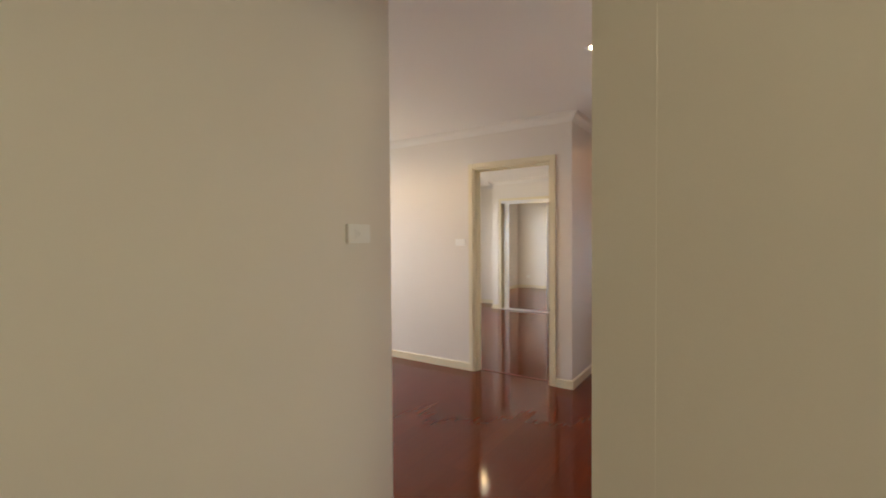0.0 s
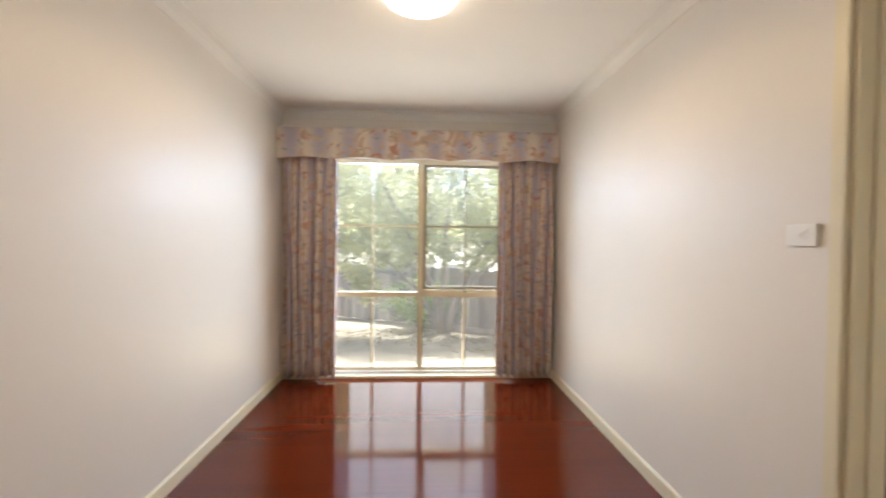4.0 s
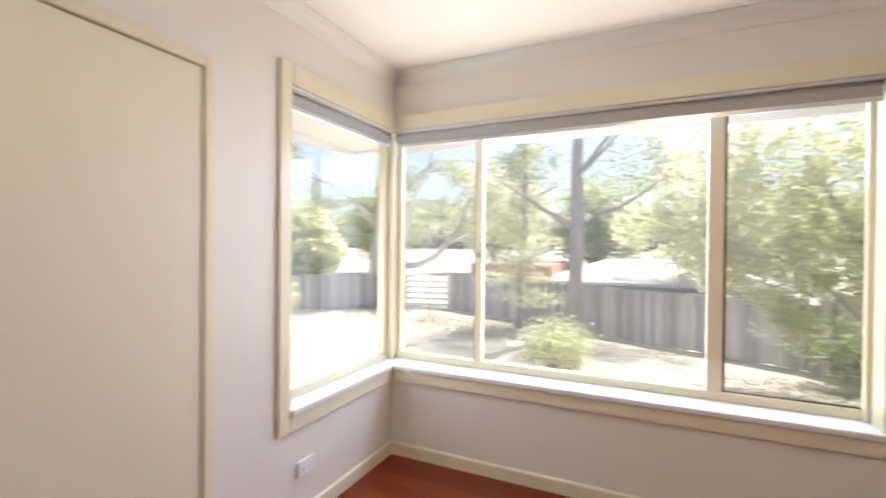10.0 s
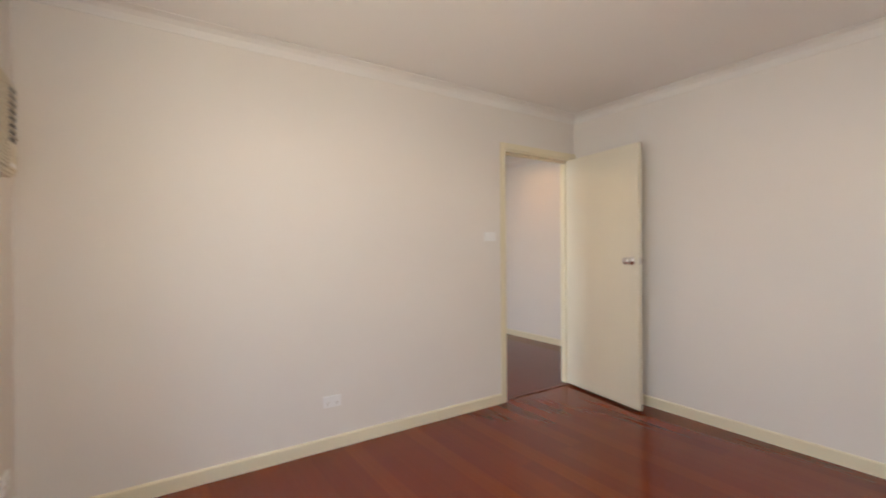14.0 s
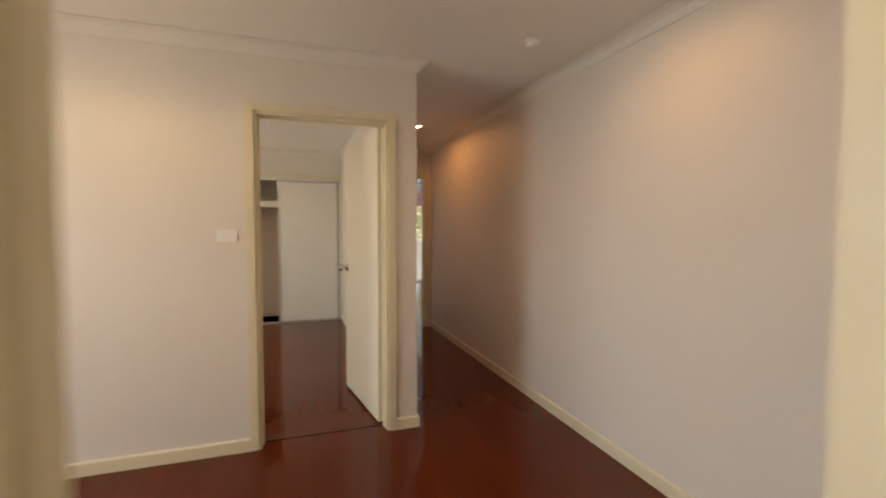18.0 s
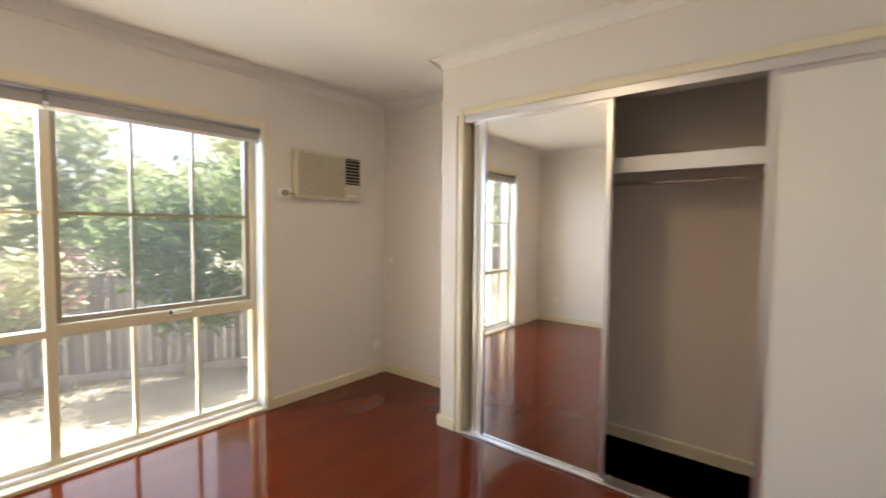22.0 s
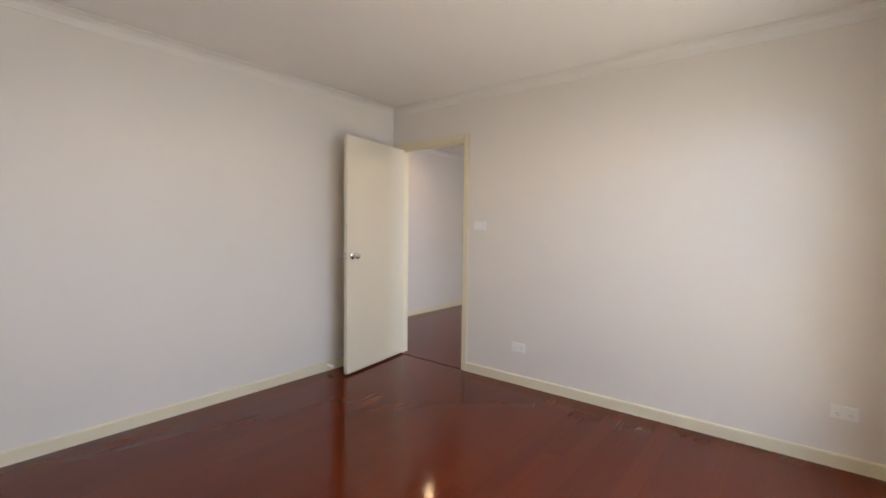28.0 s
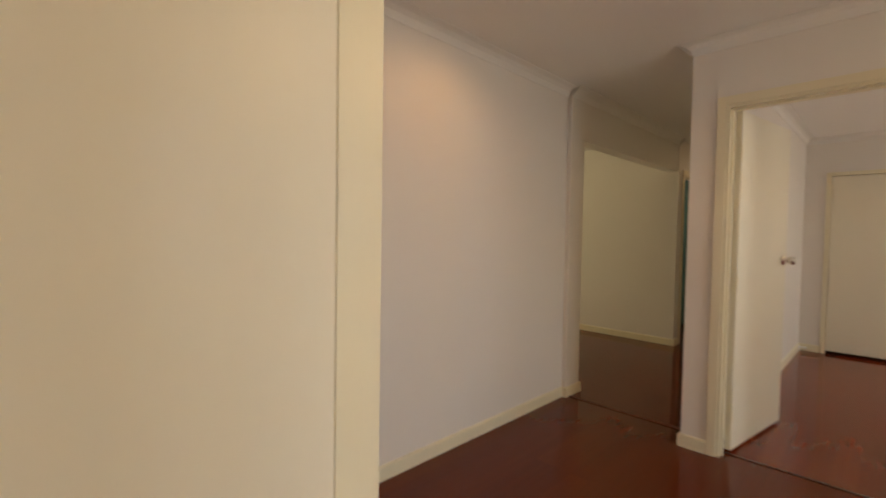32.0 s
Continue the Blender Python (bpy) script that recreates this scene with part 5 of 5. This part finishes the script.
tree("creeper", (2.6, 9.7, G), .7, (0, 0), .5, 6, .03, [((2.6, 9.6, .1), (.8, .4, .45), 1500)], .05, M_LEAF3, "dark green shrub at the foot of the fence", 18, "shrub", view=1)
for k, (x, y, r, h) in enumerate(((-16, 26, 3.2, 6), (-10, 30, 3.4, 7), (-3.5, 27, 2.6, 5), (3, 22, 2.8, 5.2), (8, 18, 2.6, 4.8), (13, 16, 2.6, 5), (-22, 20, 3, 6.5), (-14, 17, 1.8, 3.2))):
    tree("garden_tree", (x, y, G), h * .7, (.2, 0), r * .8, 8, .2, [((x + dx * r, y, G + h * f), (r * .7, r * .6, r * .45), 1300) for dx, f in ((-.5, .5), (.5, .55), (0, .85), (.1, .35))], .16, (M_LEAF, M_LEAF2)[k % 2], "leafy tree beyond the fence", 30 + k, view=0 if x < 3 else 2)

# paling fences
PAL = bpy.data.meshes.new("paling")
bm = bmesh.new()
box(bm, -.0665, .0665, -.008, .008, 0, 1.51)
for v in bm.verts:
    if v.co.z > 1.4 and abs(v.co.x) > .05:
        v.co.z -= .012
bm.to_mesh(PAL)
bm.free()
PAL.materials.append(M_PALING)


def fence(a, b, label, tall=1.0):
    a, b = Vector((*a, GROUND)), Vector((*b, GROUND))
    d = (b - a).normalized()
    n = int((b - a).length / .142)
    ang = math.atan2(d.y, d.x)
    f = thing("paling_fence", a, label, "fence", "paling fences")
    for i in range(n):
        ob = new("paling", PAL)
        ob.parent = f
        ob.location = d * (.142 * i + .07) + Vector((-d.y, d.x, 0)) * (.010 if i % 2 else -.002) + Vector((0, 0, RND.uniform(-.045, .03)))
        ob.rotation_euler = (RND.uniform(-.008, .008), RND.uniform(-.002, .002), ang + RND.uniform(-.02, .02))
        ob.scale = (1, 1, tall)
    for z in (.34, 1.15 * tall):
        bm = bmesh.new()
        box(bm, 0, (b - a).length, .022, .060, z, z + .07)
        ob = local("rail", bm, M_PALING, f)
        ob.rotation_euler = (0, 0, ang)
    for i in range(int((b - a).length / 2.4) + 1):
        ob = local("post", boxes((-.05, .05, .06, .14, 0, 1.46 * tall), bevel=.006), M_PALING, f)
        ob.location = d * min(i * 2.4, (b - a).length - .05)
        ob.rotation_euler = (0, 0, ang)
    return f


fence((-7.75, 18.15), (2.2, 13.6), "weathered grey timber paling fence across the lawn", .90)
back = fence((2.2, 13.6), (10.6, 9.2), "weathered grey-brown timber paling fence with a lattice top", 1.06)
fence((-19.5, 10.9), (-9.45, 17.75), "weathered grey timber paling fence beyond the gum tree", .86)
# lattice along the top of the back fence
run = Vector((10.6 - 2.2, 9.2 - 13.6, 0)).normalized()
bm = bmesh.new()
LL, LH = 3.7, .46
for k in range(-5, 38):
    for up in (1, -1):
        a, b = .1 * k, .1 * k + LH
        p, q = (a, 0 if up > 0 else LH), (b, LH if up > 0 else 0)
        if p[0] < 0:
            p = (0, p[1] - p[0] * up)
        if q[0] > LL:
            q = (LL, q[1] - (q[0] - LL) * up)
        if q[0] - p[0] < .03:
            continue
        d = Vector((q[0] - p[0], 0, q[1] - p[1])).normalized()
        w = Vector((-d.z, 0, d.x)) * .014
        y = .004 * up
        v = [bm.verts.new((c[0] + e * w.x, y + f, c[1] + e * w.z)) for f in (-.003, .003) for c, e in ((p, 1), (p, -1), (q, -1), (q, 1))]
        for f in ((0, 1, 2, 3), (7, 6, 5, 4), (0, 4, 5, 1), (1, 5, 6, 2), (2, 6, 7, 3), (3, 7, 4, 0)):
            bm.faces.new([v[n] for n in f])
lat = local("lattice", bm, M_LATTICE, back, "brown diagonal timber lattice")
lat.location, lat.rotation_euler = run * 2.75 + Vector((0, 0, 1.57)), (0, 0, math.atan2(run.y, run.x))
for z in (1.55, 2.02):
    rail_ob = local("lattice_rail", boxes((0, LL, -.02, .02, z, z + .03)), M_LATTICE, back)
    rail_ob.location, rail_ob.rotation_euler = run * 2.75, (0, 0, math.atan2(run.y, run.x))
edge = thing("garden_edging", (2.4, 13.0, GROUND), "pale timber edging board along the garden bed", "garden edging")
local("board", boxes((0, 8.6, -.02, .02, -.02, .13), bevel=.005), M_PALING, edge)
edge.rotation_euler = (0, 0, math.atan2(run.y, run.x))

gate = thing("garden_gate", (-9.4, 17.7, GROUND), "low white timber gate standing in the fence line", "gate")
gate.rotation_euler = (0, 0, math.atan2(.45, 1.6))
for k in range(5):
    local("bar", boxes((0, 1.62, -.02, .02, .12 + .22 * k, .20 + .22 * k), bevel=.004), M_SOFFIT, gate)
for x in (-.03, 1.65):
    local("post", boxes((x - .05, x + .05, -.05, .05, 0, 1.28), bevel=.01), M_SOFFIT, gate)
local("brace", boxes((.78, .86, -.035, -.02, .12, 1.08), bevel=.003), M_SOFFIT, gate)
wfence = thing("white_fence", (15.5, 0, GROUND), "white painted paling fence beyond the far window", "fence")
for k in range(44):
    part("picket", boxes((15.48, 15.52, -4 + .2 * k, -3.81 + .2 * k, GROUND + .05, .93)), M_SOFFIT, wfence)
for z in (-.6, .45):
    part("rail", boxes((15.52, 15.57, -4, 4.8, z, z + .08)), M_SOFFIT, wfence)
for k, (x, y, r, h) in enumerate(((18, -1.5, 2.2, 4.4), (18.5, 1.6, 2.0, 4.0), (17.5, 4.6, 1.6, 3.2))):
    tree("street_tree", (x, y, GROUND), h * .7 + .6, (.2, 0), r * .8, 8, .15, [((x + .3 * dx, y + dx * r, G + h * f), (r * .6, r * .7, r * .45), 1300) for dx, f in ((-.5, .5), (.5, .55), (0, .85), (.1, .35))], .10, M_LEAF2, "leafy tree beyond the white fence", 50 + k, view=None)

# neighbouring house beyond the fence
hs = thing("neighbour_house", (-5, 24, G), "low neighbouring house with a pale roof and red brick wall", "house")
part("wall", boxes((-9.2, -5.6, 21.5, 27, G - .8, 1.5)), M_REDWALL, hs, "red brick wall")
part("wall", boxes((-5.55, 2.5, 22.5, 27, G - .8, .75)), M_SOFFIT, hs, "pale rendered wall")
bm = bmesh.new()
box(bm, -6.2, 3.2, 21.8, 27.6, .75, .87)
v = [bm.verts.new(p) for p in ((-6.2, 21.8, .87), (3.2, 21.8, .87), (3.2, 27.6, .87), (-6.2, 27.6, .87), (-3.6, 24.7, 1.75), (.6, 24.7, 1.75))]
for q in ((0, 1, 5, 4), (1, 2, 5), (2, 3, 4, 5), (3, 0, 4)):
    bm.faces.new([v[i] for i in q])
part("roof", bm, M_ROOF, hs, "pale low-pitched roof")
for x in (-4.5, -1.5, 1.0):
    part("window", boxes((x, x + 1.0, 22.46, 22.5, -.2, .6)), M_BEIGE2, hs)
settle(hs, 0)
hs.location += Vector((1.3, 0, -1.25))
lf = thing("leaf_litter", (-5, 12, G), "dry bark and leaf litter under the trees", "leaf litter", kind="stuff")
leaf_mesh("litter", [((-4.0, 12.0, G + .015), (3.2, 1.3, .012), 3000), ((1.6, 9.6, G + .015), (2.4, .8, .012), 2000), ((4.4, 8.6, G + .015), (2.2, .7, .012), 2200), ((-8.5, 13.5, G + .015), (3, 1.6, .012), 2200)], .026, M_LITTER, lf, 0)
settle(lf, 0)

# ---- brick jambs beside the windows ----
BRK = {}


def brick(x0, x1, y0, y1, z0, z1):
    key = tuple(round(v, 3) for v in (x1 - x0, y1 - y0, z1 - z0))
    if key not in BRK:
        bm = boxes((0, key[0], 0, key[1], 0, key[2]), bevel=.004)
        me = bpy.data.meshes.new("brick")
        bm.to_mesh(me)
        bm.free()
        me.materials.append(M_BRICK)
        BRK[key] = me
    ob = new("brick", BRK[key])
    ob.parent = ext
    ob.location = (x0, y0, z0)


for e, s, zb in ((.20, 1, .52), (4.50, -1, G), (7.01, 1, G), (1.51, -1, G), (3.54, 1, G)):
    z, k = zb, 0
    while z < 2.19:
        w = .23 if k % 2 else .11
        x0, x1 = (e - .012, e - .012 + w) if s > 0 else (e + .012 - w, e + .012)
        brick(x0, x1, BY0 - .004, BY1 + .006, z, z + .076)
        z += .086
        k += 1

# ---- floor boards ----
BOARD = {}
WB = .108


def board(x0, x1, wide, m):
    key = (round(x1 - x0, 2), round(wide, 4), m.name)
    if key not in BOARD:
        bm = bmesh.new()
        w = wide - .00015
        prof = [(0, -.019), (w, -.019), (w, 0), (0, 0)]
        a = [bm.verts.new((0, py, pz)) for py, pz in prof]
        b = [bm.verts.new((key[0] - .00015, py, pz)) for py, pz in prof]
        for i in range(4):
            bm.faces.new((a[i], b[i], b[(i + 1) % 4], a[(i + 1) % 4]))
        bm.faces.new(a)
        bm.faces.new(b[::-1])
        bmesh.ops.recalc_face_normals(bm, faces=bm.faces)
        me = bpy.data.meshes.new("board")
        bm.to_mesh(me)
        bm.free()
        me.materials.append(m)
        BOARD[key] = me
    return BOARD[key]


def lay(x0, x1, y0, y1):
    rows = []
    n = round((y1 - y0) / WB)
    wide = (y1 - y0) / n
    for i in range(n):
        y = y0 + i * wide
        x = x0
        cut = RND.choice((.9, 1.5, 2.1, 2.7))
        while x < x1 - .02:
            e = min(x + cut, x1)
            if x1 - e < .4:
                e = x1
            rows.append((x, e, y, wide))
            x, cut = e, RND.choice((1.8, 2.4, 3.0))
    return rows


for zone in ((X_ROBE, X_B1 + .02, Y_B1S, Y_WIN), (X_B1 + .02, X_B2 - .02, Y_HS, 5.25), (X_B2 - .02, X_MIR + .12, Y_B2S, 5.25)):
    for x0, x1, y, wide in lay(*zone):
        ob = new("board", board(x0, x1, wide, M_FLOOR_LIT if zone[0] == X_ROBE else M_FLOOR))
        ob.parent = floor
        ob.location = (x0, y, RND.uniform(-.0001, .0001))
rest = []
for zone in ((-7.2, X_B1 + .02, .24, Y_HN), (X_SW, X_NIB + .1, -3.6, .24), (X_B2 - .02, X_FAR, .1, Y_HE), (X_HEND, X_FAR, -2.2, .1), (X_HEND + .1, X_FAR, Y_HE, 3.2), (X_MIR + .12, X_REC + .1, Y_B2S, Y_WIN), (-2.54, X_ROBE, Y_B1S, 3.8)):
    rest += lay(*zone)
me = bpy.data.meshes.new("boards")
vs, fs = [], []
for x0, x1, y, wide in rest:
    i = len(vs)
    vs += [(x0, y, -.019), (x1 - .00015, y, -.019), (x1 - .00015, y + wide - .00015, -.019), (x0, y + wide - .00015, -.019), (x0, y, 0), (x1 - .00015, y, 0), (x1 - .00015, y + wide - .00015, 0), (x0, y + wide - .00015, 0)]
    fs += [(i + 4, i + 5, i + 6, i + 7), (i, i + 1, i + 5, i + 4), (i + 1, i + 2, i + 6, i + 5), (i + 2, i + 3, i + 7, i + 6), (i + 3, i, i + 4, i + 7)]
me.from_pydata(vs, [], fs)
me.materials.append(M_FLOOR)
ob = new("boards", me)
ob.parent = floor
tagged(ob, kind="stuff")
